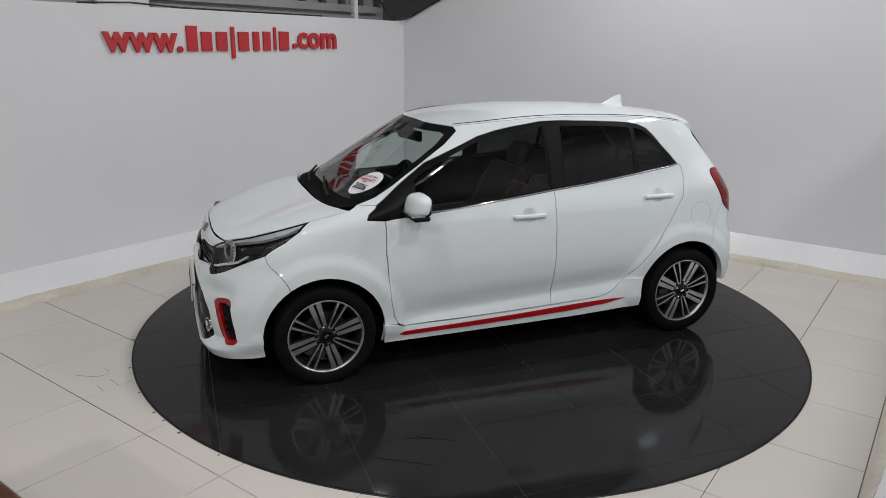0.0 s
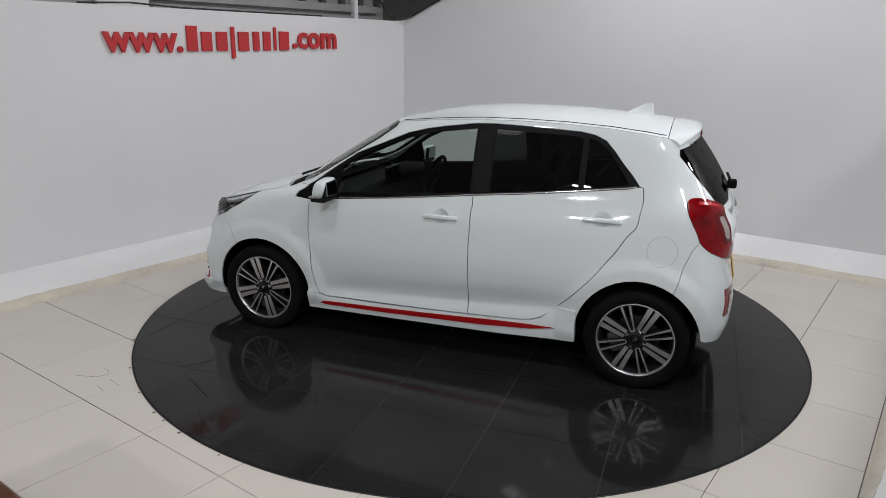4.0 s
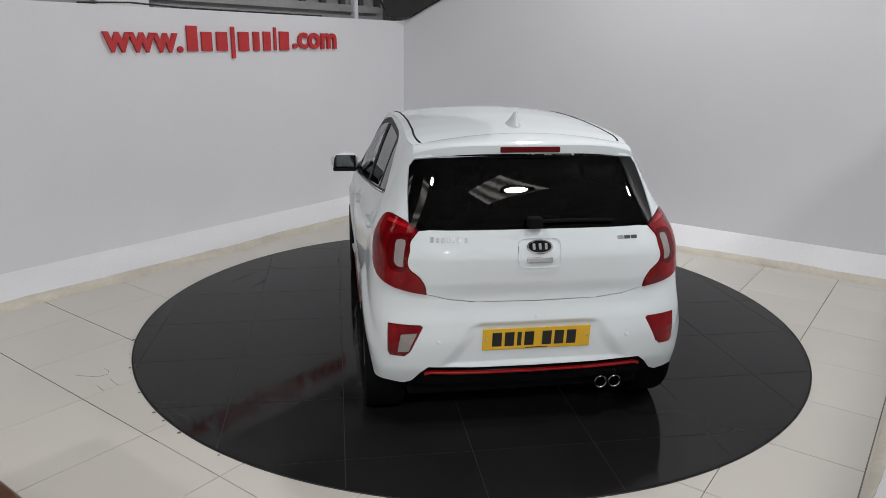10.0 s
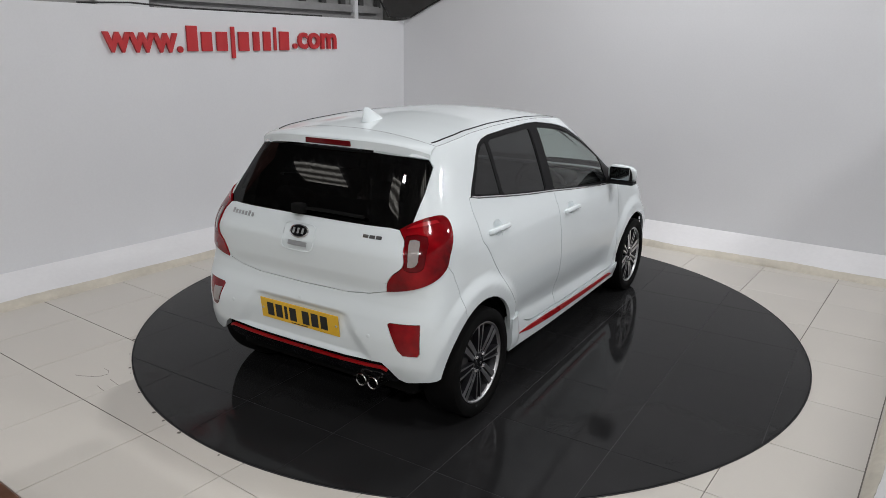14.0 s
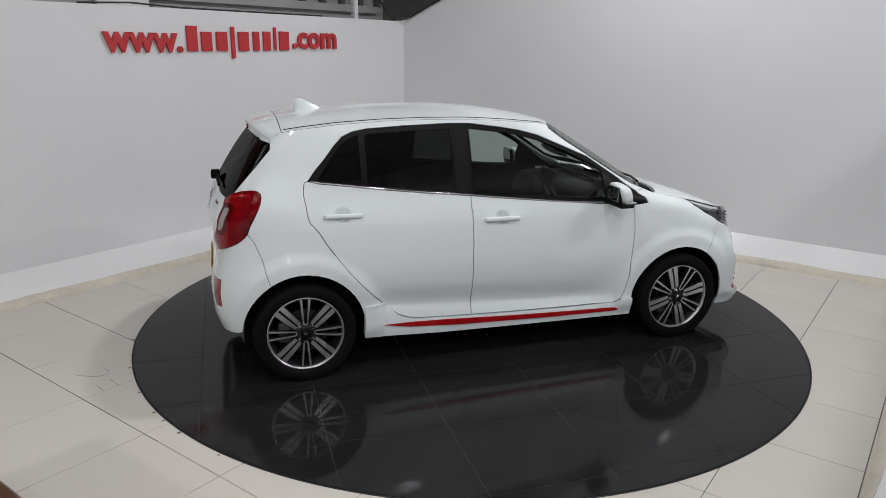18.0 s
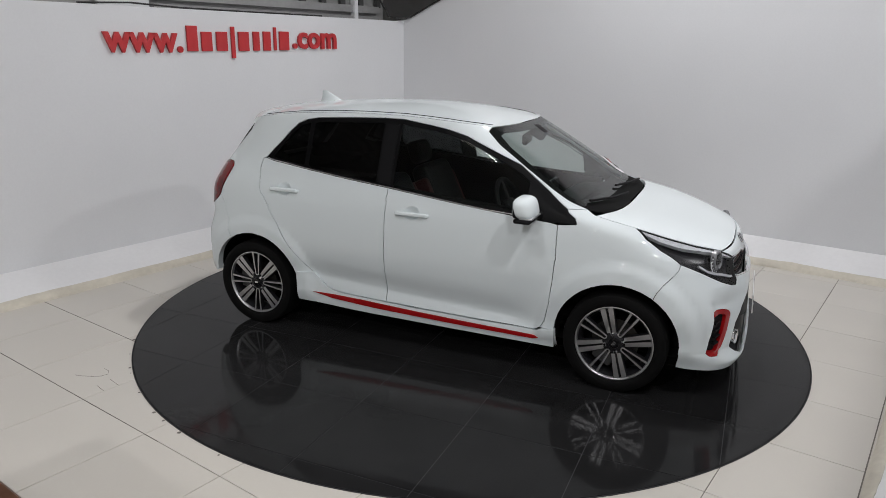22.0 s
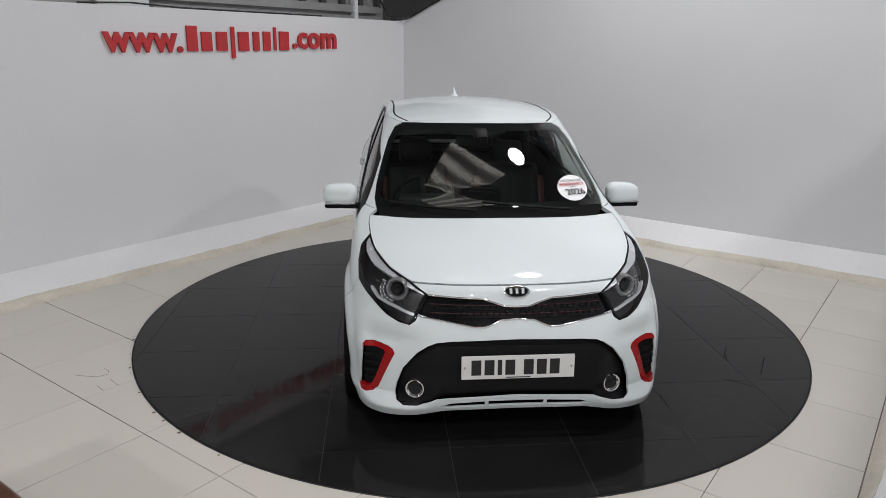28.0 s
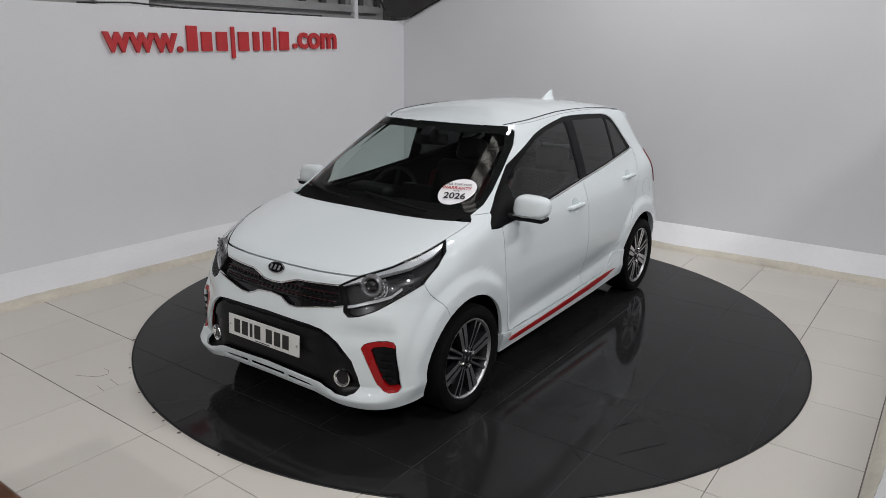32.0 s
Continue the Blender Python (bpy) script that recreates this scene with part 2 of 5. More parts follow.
# the back wall is cut down beside the corner and rises at a slant
back = bmesh.new()
outline = [(U_LEFT - 0.12, 0), (8, 0), (8, 5.6), (U_LEFT + 1.2, 5.6), (U_LEFT + 1.2, 2.62), (U_LEFT + 0.02, WALL_TOP + 0.01), (U_LEFT - 0.12, WALL_TOP + 0.01)]
front = [back.verts.new((u, V_BACK, z)) for u, z in outline]
rear = [back.verts.new((u, V_BACK + 0.14, z)) for u, z in outline]
back.faces.new(front)
back.faces.new(rear[::-1])
for i in range(len(outline)):
    j = (i + 1) % len(outline)
    back.faces.new((front[i], front[j], rear[j], rear[i]))
structure("wall_back", back, WALL, "tall white painted back wall of the bay", "wall")
structure("wall_right", box((U_RIGHT, -3.2, 0), (U_RIGHT + 0.12, V_BACK, WALL_TOP), 0.004), WALL, "low white painted side wall", "wall")


def kerb(name, length, m, deep=0.39, tall=0.187, lap=0.014):
    """A sloping painted upstand along a wall: x along it, y out from the wall."""
    prof = [(0, 0), (deep, 0.0), (deep - 0.005, 0.014), (deep - 0.035, 0.036), (0.012, tall - 0.002), (0.0, tall)]
    bm = bmesh.new()
    rows = []
    n = max(2, int(length / 0.15))
    for k in range(n + 1):
        x = length * k / n
        w = 0.006 * noise.noise((x * 1.7, 3.1 * length, 0))
        rows.append([bm.verts.new((x, y + (w if i in (1, 2, 3) else 0), z)) for i, (y, z) in enumerate(prof)])
    for a, b in zip(rows, rows[1:]):
        for i in range(len(prof)):
            j = (i + 1) % len(prof)
            bm.faces.new((a[i], a[j], b[j], b[i]))
    bm.faces.new(rows[0])
    bm.faces.new(rows[-1][::-1])
    structure(name, bm, KERB, "white painted sloping kerb along the wall", "kerb", BAY @ m)
    # grimy sealant: it laps onto the floor and up the slope with ragged edges
    sx = bmesh.new()
    strips = []
    m_n = max(4, int(length / 0.06))
    for k in range(m_n + 1):
        x = length * k / m_n
        out = 0.013 + 0.010 * noise.noise((x * 2.3, 1.7, length)) + 0.006 * noise.noise((x * 11, 0.3, length))
        up = lap + 0.022 * noise.noise((x * 1.9, 7.7, length)) + 0.008 * noise.noise((x * 13, 4.3, length))
        rise = 0.036 + (tall - 0.038) * up / (deep - 0.047)
        line = [(deep + out, FLOOR_Z - 0.003), (deep + out - 0.004, FLOOR_Z + 0.0025), (deep + 0.004, 0.003), (deep - 0.002, 0.0165), (deep - 0.034, 0.0395), (deep - 0.035 - up, rise + 0.003), (deep - 0.038 - up, rise - 0.004), (deep - 0.04, 0.0)]
        strips.append([sx.verts.new((x, y, z)) for y, z in line])
    for p, q in zip(strips, strips[1:]):
        for i in range(len(p)):
            j = (i + 1) % len(p)
            sx.faces.new((p[i], p[j], q[j], q[i]))
    sx.faces.new(strips[0])
    sx.faces.new(strips[-1][::-1])
    structure(name.replace("kerb", "trim"), sx, STAIN, "stained brownish sealant strip at the kerb foot", "trim", BAY @ m, True)


kerb("kerb_left", V_BACK + 5.5, Matrix.Translation((U_LEFT, V_BACK, 0)) @ Matrix.Rotation(radians(-90), 4, "Z"), 0.375, 0.158)
kerb("kerb_back", U_RIGHT - U_LEFT, Matrix.Translation((U_RIGHT, V_BACK, 0)) @ Matrix.Rotation(radians(180), 4, "Z"), 0.325, 0.178)
kerb("kerb_right", V_BACK + 3.2, Matrix.Translation((U_RIGHT, -3.2, 0)) @ Matrix.Rotation(radians(90), 4, "Z"))
structure("hall_wall_north", box((-9.2, 9, 0), (8.2, 9.2, 6)), HALL, "grey hall wall far behind the bay", "wall")
structure("hall_wall_south", box((-9.2, -12.2, 0), (8.2, -12, 6)), HALL, "grey hall wall behind the camera", "wall")
structure("hall_wall_west", box((-9.2, -12, 0), (-9, 9, 6)), HALL, "grey hall wall beyond the low partition", "wall")
structure("hall_wall_east", box((8, -12, 0), (8.2, 9, 6)), HALL, "grey hall side wall", "wall")
roof = bmesh.new()
prev = None
for k in range(240):
    u = -9 + 17 * k / 239
    z = 5.8 + (0.03 if k % 4 < 2 else 0.0)
    cur = [roof.verts.new((u, -12, z)), roof.verts.new((u, 9, z))]
    if prev:
        roof.faces.new((prev[0], prev[1], cur[1], cur[0]))
    prev = cur
structure("ceiling", roof, CEIL, "grey ribbed sheet roof", "ceiling")
for i, (su, sv) in enumerate(SKYLIGHTS):
    sk = bmesh.new()
    for k in range(12):
        x0 = -0.55 + 1.1 * k / 12
        q = [sk.verts.new(c) for c in ((x0, -0.62, 0.02 * (k % 2)), (x0 + 1.1 / 12, -0.62, 0.02 * ((k + 1) % 2)), (x0 + 1.1 / 12, 0.62, 0.02 * ((k + 1) % 2)), (x0, 0.62, 0.02 * (k % 2)))]
        sk.faces.new(q)
    structure("window_%d" % (i + 1), sk, DAYGLOW, "grimy ribbed skylight sheet in the roof", "skylight", BAY @ pose(su, sv, 5.76))


# ---- turntable ----
DISC_R = 2.222
SPIN = -10.192          # degrees a second, seen from above
CAR_AT, CAR_YAW = (0.0236, 0.0150), -157.09


def turn(t):
    return Matrix.Rotation(radians(SPIN * t), 4, "Z")


def clip_circle(poly, radius):
    """A convex outline cut to a circle about the origin."""
    n = 160
    for k in range(n):
        a = 2 * math.pi * (k + 0.5) / n
        nx, ny, out = math.cos(a), math.sin(a), []
        d = radius * math.cos(math.pi / n)
        for i, p in enumerate(poly):
            q = poly[(i + 1) % len(poly)]
            dp, dq = p[0] * nx + p[1] * ny - d, q[0] * nx + q[1] * ny - d
            if dp <= 0:
                out.append(p)
            if dp * dq < 0:
                f = dp / (dp - dq)
                out.append((p[0] + f * (q[0] - p[0]), p[1] + f * (q[1] - p[1])))
        poly = out
        if len(poly) < 3:
            return []
    return poly


turntable = tagged(new("turntable"), "round black polished turntable set flush in the floor", "turntable")
part("base", lathe([(0.01, -0.0014), (DISC_R, -0.0014), (DISC_R + 0.004, -0.003), (DISC_R + 0.004, -0.2), (0.01, -0.2)], 160, "Z"), JOINTGREY, turntable)
part("rim", lathe([(DISC_R - 0.006, -0.004), (DISC_R - 0.005, 0.001), (DISC_R, 0.001), (DISC_R + 0.001, -0.01)], 160, "Z"), MATTBLACK, turntable, "black edge ring", True)


def turntable_tiles():
    pitch, gap = 0.598, 0.0022
    lay = Matrix.Rotation(radians(22.7), 4, "Z")
    for i in range(-5, 5):
        for j in range(-5, 5):
            x, y = i * pitch + 0.010, j * pitch + 0.297
            sq = [(x + gap, y + gap), (x + pitch - gap, y + gap), (x + pitch - gap, y + pitch - gap), (x + gap, y + pitch - gap)]
            poly = clip_circle(sq, DISC_R - 0.006)
            if len(poly) > 2 and abs(sum(p[0] * q[1] - q[0] * p[1] for p, q in zip(poly, poly[1:] + poly[:1]))) > 0.002:
                n = len(poly)
                verts = [(px, py, 0.0) for px, py in poly] + [(px, py, -0.005) for px, py in poly]
                faces = [list(range(n))] + [(k, k + n, (k + 1) % n + n, (k + 1) % n) for k in range(n)]
                put("tile", mesh_of("tile", verts, faces, BLACKTILE), turntable, m=lay)


# scuffs worn into the disc
SCUFFS = [((-.044, -1.746), (-.24, -1.717)), ((-.545, -1.70), (-.592, -1.867)), ((-.138, -1.961), (-.409, -1.914)), ((-.85, -1.347), (-1.01, -1.402)), ((-.156, -1.73), (-.284, -1.738))]


def scuffs():
    for (x0, y0), (x1, y1) in SCUFFS:
        d = Vector((x1 - x0, y1 - y0, 0))
        m = Matrix.Translation((x0, y0, 0.0004)) @ Matrix.Rotation(math.atan2(d.y, d.x), 4, "Z")
        part("scuff", box((0, -0.0018, -0.0004), (d.length, 0.0018, 0.0002)), BLACKJOINT, turntable, m=m)


# ---- the car's surface ----
def curve(*pairs):
    """A smooth monotone curve through (t, value) pairs."""
    t, v = np.array(pairs, float).T
    o = np.argsort(t)
    t, v = t[o], v[o]
    h, d = np.diff(t), np.diff(v) / np.diff(t)
    m = np.zeros(len(t))
    for i in range(1, len(t) - 1):
        if d[i - 1] * d[i] > 0:
            w1, w2 = 2 * h[i] + h[i - 1], h[i] + 2 * h[i - 1]
            m[i] = (w1 + w2) / (w1 / d[i - 1] + w2 / d[i])
    m[0], m[-1] = d[0], d[-1]

    def at(q):
        q = np.clip(np.asarray(q, float), t[0], t[-1])
        k = np.clip(np.searchsorted(t, q) - 1, 0, len(t) - 2)
        f = (q - t[k]) / h[k]
        return (v[k] * (1 + 2 * f) * (1 - f) ** 2 + h[k] * m[k] * f * (1 - f) ** 2 + v[k + 1] * f * f * (3 - 2 * f) + h[k] * m[k + 1] * f * f * (f - 1))
    return at


# centre line of nose, bonnet and windscreen, then of the tail, by height
NOSE = curve((.13, 1.79), (.20, 1.84), (.25, 1.862), (.35, 1.873), (.46, 1.868), (.56, 1.845), (.65, 1.812), (.72, 1.785), (.765, 1.763), (.795, 1.725), (.82, 1.67), (.86, 1.555), (.90, 1.425), (.93, 1.305), (.957, 1.175), (.975, 1.09), (1.0, 1.035), (1.1, .890), (1.2, .738), (1.3, .580), (1.387, .435), (1.46, .31))
TAIL = curve((.17, -1.57), (.30, -1.655), (.40, -1.686), (.50, -1.690), (.60, -1.674), (.68, -1.650), (.72, -1.646), (.80, -1.662), (.90, -1.668), (1.0, -1.63), (1.035, -1.611), (1.1, -1.575), (1.2, -1.513), (1.3, -1.440), (1.345, -1.404), (1.46, -1.30))
# half width of the flank by height
FLANK = curve((.13, .758), (.17, .760), (.25, .768), (.33, .764), (.40, .770), (.52, .784), (.62, .790), (.72, .786), (.80, .778), (.87, .767), (.92, .752), (.97, .733), (1.02, .7125), (1.12, .6785), (1.22, .6425), (1.32, .6035), (1.40, .566), (1.46, .530))
CORNER_F = curve((.17, 1.2), (.70, 1.2), (.82, 1.02), (.90, .86), (.957, .68), (1.0, .60), (1.2, .28), (1.385, .0), (1.46, -.08))
POWER_F = curve((.13, 4.8), (.30, 4.9), (.45, 4.5), (.56, 3.7), (.70, 2.95), (.82, 3.2), (.90, 3.7), (.957, 3.7), (1.0, 3.6), (1.2, 3.3), (1.46, 3.0))
CORNER_R = curve((.17, -1.15), (.90, -1.15), (1.05, -1.1), (1.2, -1.05), (1.345, -1.0), (1.46, -.95))
POWER_R = curve((.17, 6.5), (.6, 7.0), (.8, 5.4), (1.0, 4.6), (1.2, 4.2), (1.46, 4.2))
AXLES, HUB_Z, ARCH_R = (1.2, -1.2), 0.285, 0.34


def smooth01(x):
    x = np.clip(x, 0, 1)
    return x * x * (3 - 2 * x)


def side_width(x, z):
    return FLANK(z) - 0.010 * (x / 1.2) ** 2


def shell(s, z):
    """The left half of the car's skin: s = 0 tail centre, 1 to 2 flank, 3 nose centre; z is the height."""
    s, z = np.asarray(s, float), np.asarray(z, float)
    cf, cr = CORNER_F(z), CORNER_R(z)
    f = np.clip(s - 1, 0, 1)
    x = cr + f * (cf - cr)
    y = side_width(x, z)
    for end, corner, tip, power, q in ((1, cf, NOSE(z), POWER_F(z), np.clip(3 - s, 0, 1)), (-1, cr, TAIL(z), POWER_R(z), np.clip(s, 0, 1))):
        c, n = np.cos(q * np.pi / 2), np.sin(q * np.pi / 2)
        k = (np.abs(c) ** power + np.abs(n) ** power) ** (-1 / power)
        w = side_width(corner, z)
        hit = (s > 2) if end > 0 else (s < 1)
        x = np.where(hit, corner + (tip - corner) * c * k, x)
        y = np.where(hit, w * n * k, y)
    # wheel-arch flares, rear haunch, the scoop low in the doors
    swell = 0
    for ax in AXLES:
        r = np.hypot(x - ax, z - HUB_Z)
        swell = swell + 0.023 * smooth01((0.475 - r) / 0.078) * smooth01((z - 0.2) / 0.1)
    swell = swell + 0.032 * np.exp(-((x + 1.40) / 0.24) ** 2 - ((z - 1.0) / 0.11) ** 2)
    bed = z - 0.352 - 0.055 * (0.2 - x)
    swell = swell - 0.021 * smooth01((0.80 - x) / 0.25) * smooth01((x + 0.95) / 0.32) * np.exp(-(bed / np.where(bed < 0, 0.042, 0.085)) ** 2)
    y = y + swell * np.clip(y / 0.7, 0, 1) ** 2
    # the number plate's hollow in the tail, the lip under the nose
    hollow = smooth01((0.33 + (0.59 - z) * 0.75 - y) / 0.09) * smooth01((0.608 - z) / 0.03) * smooth01((z - 0.385) / 0.03)
    x = x + np.where(s < 1, 0.016 * hollow, 0)
    # the front corners stand back round the intakes
    back = smooth01((y - 0.36) / 0.22) * smooth01((0.738 - y) / 0.10) * smooth01((z - 0.23) / 0.05) * smooth01((0.64 - z) / 0.12)
    x = x - np.where(s > 2, 0.056 * back * np.clip((x - 1.5) / 0.2, 0, 1), 0)
    lip = smooth01((0.285 - z) / 0.02) * smooth01((y - 0.30) / 0.2)
    x = x + np.where(s > 2, 0.014 * lip * np.clip((x - 1.45) / 0.25, 0, 1), 0)
    return np.stack([x, y, z + 0 * x], -1)


def shell_normal(s, z):
    e = 1e-3
    a = shell(np.clip(s + e, 0, 3), z) - shell(np.clip(s - e, 0, 3), z)
    b = shell(s, z + e) - shell(s, z - e)
    n = np.cross(a, b)
    n /= np.linalg.norm(n, axis=-1, keepdims=True) + 1e-12
    p = shell(s, z)
    out = p - np.stack([np.clip(p[..., 0], -1.0, 0.7), 0 * p[..., 1], 0 * p[..., 2] + 0.5], -1)
    n = n * np.where((n * out).sum(-1, keepdims=True) < 0, -1, 1)
    mid = (s > 2.9999) | (s < 1e-4)
    n[..., 1] = np.where(mid, 0, n[..., 1])
    return n / np.linalg.norm(n, axis=-1, keepdims=True)


QS = np.linspace(0, 1, 301)


def on_skin(spec):
    """(kind, value, z) to (s, z): 'x' by length on the flank or its ends, 'f' by y on the nose, 'r' by y on the tail, 's' straight."""
    kind, val, z = spec
    zz = np.full(301, float(z))
    if kind == "s":
        return (val, z)
    if kind == "f":
        p = shell(3 - QS, zz)
        return (3 - float(np.interp(val, p[:, 1], QS)), z)
    if kind == "r":
        p = shell(QS, zz)
        return (float(np.interp(val, p[:, 1], QS)), z)
    cf, cr = float(CORNER_F(z)), float(CORNER_R(z))
    if val > cf:
        p = shell(3 - QS, zz)
        return (3 - float(np.interp(-val, -p[:, 0], QS)), z)
    if val < cr:
        p = shell(QS, zz)
        return (float(np.interp(val, p[:, 0], QS)), z)
    return (1 + (val - cr) / (cf - cr), z)


def line_on(kind, pairs, step=0.0):
    """Points on the skin; with a step, more are set between those far apart in height."""
    out = []
    for (a, b), (c, d) in zip(pairs, pairs[1:]):
        n = max(1, math.ceil(abs(d - b) / step)) if step else 1
        out += [on_skin((kind, a + (c - a) * k / n, b + (d - b) * k / n)) for k in range(n)]
    return out + [on_skin((kind, *pairs[-1]))]


def flowing(pts, per=4, closed=False):
    """A rounded line through points of the skin."""
    p = np.array(pts, float)
    n = len(p)
    out = []
    for i in range(n if closed else n - 1):
        q = [p[(i + k) % n] if closed else p[min(max(i + k, 0), n - 1)] for k in (-1, 0, 1, 2)]
        for k in range(per):
            f = k / per
            v = 0.5 * (2 * q[1] + (q[2] - q[0]) * f + (2 * q[0] - 5 * q[1] + 4 * q[2] - q[3]) * f * f + (3 * q[1] - q[0] - 3 * q[2] + q[3]) * f ** 3)
            out.append((float(v[0]), float(v[1])))
    return out if closed else out + [tuple(float(v) for v in p[-1])]


def arc_on(cx, cz, rx, rz, a0, a1, n, kind="x"):
    return [on_skin((kind, cx + rx * math.cos(radians(a0 + (a1 - a0) * k / (n - 1))), cz + rz * math.sin(radians(a0 + (a1 - a0) * k / (n - 1))))) for k in range(n)]


S_STEPS = np.concatenate([np.linspace(0, 1, 41)[:-1], np.linspace(1, 2, 91)[:-1], np.linspace(2, 3, 49)])
Z_STEPS = np.concatenate([np.linspace(.14, .28, 8), np.linspace(.29, .45, 17), np.linspace(.46, .74, 15), np.linspace(.76, .96, 27), np.linspace(.98, 1.46, 25)])


def inside(poly, sx, zx):
    hit = np.zeros(len(sx), bool)
    for (x0, y0), (x1, y1) in zip(poly, poly[1:] + poly[:1]):
        if y0 != y1:
            hit ^= ((y0 > zx) != (y1 > zx)) & (sx < (x1 - x0) * (zx - y0) / (y1 - y0) + x0)
    return hit


def cut_out(poly, holes=(), fine=1):
    """The faces of the skin's grid within an outline, in (s, z)."""
    ps, pz = [p[0] for p in poly], [p[1] for p in poly]
    ss = [v for v in S_STEPS if min(ps) - 0.03 < v < max(ps) + 0.03]
    zs = [v for v in Z_STEPS if min(pz) - 0.025 < v < max(pz) + 0.025]
    lo, hi = min(ps), max(ps)
    grid_s = sorted({max(0.0, lo - 0.004), min(3.0, hi + 0.004), *[v for v in ss if lo - 0.004 < v < hi + 0.004]})
    grid_z = sorted({min(pz) - 0.003, max(pz) + 0.003, *[v for v in zs if min(pz) - 0.003 < v < max(pz) + 0.003]})
    if fine > 1:
        grid_s = sorted({a + (b - a) * k / fine for a, b in zip(grid_s, grid_s[1:]) for k in range(fine)} | {grid_s[-1]})
        grid_z = sorted({a + (b - a) * k / fine for a, b in zip(grid_z, grid_z[1:]) for k in range(fine)} | {grid_z[-1]})
    bm = bmesh.new()
    vs = [[bm.verts.new((a, b, 0)) for b in grid_z] for a in grid_s]
    for i in range(len(grid_s) - 1):
        for j in range(len(grid_z) - 1):
            bm.faces.new((vs[i][j], vs[i + 1][j], vs[i + 1][j + 1], vs[i][j + 1]))
    for ring in (poly, *holes):
        for (x0, y0), (x1, y1) in zip(ring, ring[1:] + ring[:1]):
            if abs(x0 - x1) + abs(y0 - y1) < 1e-6 or (x0 == x1 and x0 in (0.0, 3.0)):
                continue
            ax, bx, ay, by = min(x0, x1) - 1e-4, max(x0, x1) + 1e-4, min(y0, y1) - 1e-4, max(y0, y1) + 1e-4
            fs = []
            for f in bm.faces:
                cx = [v.co.x for v in f.verts]
                if max(cx) < ax or min(cx) > bx:
                    continue
                cy = [v.co.y for v in f.verts]
                if max(cy) < ay or min(cy) > by:
                    continue
                fs.append(f)
            if fs:
                geom = list({g for f in fs for g in (f, *f.edges, *f.verts)})
                bmesh.ops.bisect_plane(bm, geom=geom, dist=1e-5, plane_co=(x0, y0, 0), plane_no=(y1 - y0, x0 - x1, 0))
    mid = np.array([f.calc_center_median()[:2] for f in bm.faces])
    keep = inside(poly, mid[:, 0], mid[:, 1])
    for h in holes:
        keep &= ~inside(h, mid[:, 0], mid[:, 1])
    bmesh.ops.delete(bm, geom=[f for f, k in zip(list(bm.faces), keep) if not k], context="FACES")
    bm.verts.index_update()
    pts = np.array([v.co[:2] for v in bm.verts])
    faces = [[v.index for v in f.verts] for f in bm.faces]
    bm.free()
    return pts, faces


def panel(name, poly, mat, parent, holes=(), off=0.0, rim=0.02, gap=0.0025, both=False, label="", fine=1):
    """A skin panel with turned-in edges. both: it spans the centre line, else one is made for each side. Returns the objects."""
    pts, faces = cut_out(poly, holes, fine)
    s, z = pts[:, 0], pts[:, 1]
    p, n = shell(s, z), shell_normal(s, z)
    if both:
        mid = (s > 2.99999) | (s < 1e-5)
        p[mid, 1] = 0
        back = np.where(mid, np.arange(len(p)), 0)
        back[~mid] = len(p) + np.arange((~mid).sum())
        p = np.concatenate([p, p[~mid] * (1, -1, 1)])
        n = np.concatenate([n, n[~mid] * (1, -1, 1)])
        faces = faces + [[int(back[i]) for i in f[::-1]] for f in faces]
    p = p + n * (off(p) if callable(off) else off)
    edges = {}
    for f in faces:
        c = p[f].mean(0)
        for a, b in zip(f, f[1:] + f[:1]):
            edges.setdefault((min(a, b), max(a, b)), []).append((a, b, c))
    pull, rims = np.zeros_like(p), []
    for e, uses in edges.items():
        if len(uses) == 1:
            a, b, c = uses[0]
            d = p[b] - p[a]
            d = d / (np.linalg.norm(d) + 1e-9)
            w = c - p[a]
            w = w - d * (w @ d)
            w = w / (np.linalg.norm(w) + 1e-9)
            pull[a] += w
            pull[b] += w
            rims.append((a, b))
    length = np.linalg.norm(pull, axis=1, keepdims=True)
    p = p + gap * pull / np.maximum(length, 1e-6) * (length > 1e-6)
    verts, normals, quads = [tuple(v) for v in p], [tuple(v) for v in n], []
    if rim:
        extra = {}
        for a, b in rims:
            for k in (a, b):
                if k not in extra:
                    extra[k] = len(verts)
                    side = -pull[k] / max(length[k, 0], 1e-6)
                    verts += [tuple(p[k]), tuple(p[k] - n[k] * rim)]
                    normals += [tuple(side)] * 2
            quads.append((extra[b], extra[a], extra[a] + 1, extra[b] + 1))
    made = []
    for sign in ((1,) if both else (1, -1)):
        vv = verts if sign > 0 else [(x, -y, h) for x, y, h in verts]
        nn = normals if sign > 0 else [(x, -y, h) for x, y, h in normals]
        ff = [tuple(f) for f in faces] + quads
        # outward winding
        va, na, vote = np.array(vv), np.array(nn), 0.0
        for f in ff[:min(len(faces), 200)]:
            q = va[list(f)]
            area = sum((np.cross(q[i] - q[0], q[i + 1] - q[0]) for i in range(1, len(q) - 1)), np.zeros(3))
            vote += area @ na[f[0]]
        if vote < 0:
            ff = [f[::-1] for f in ff]
        me = mesh_of(name, vv, ff, mat, True)
        if not callable(off):
            me.normals_split_custom_set_from_vertices(nn)
        made.append(put(name, me, parent, label))
    return made


def skin_point(spec, off=0.0):
    s, z = on_skin(spec)
    s, z = np.array([s]), np.array([z])
    return Vector((shell(s, z) + shell_normal(s, z) * off)[0]), Vector(shell_normal(s, z)[0])


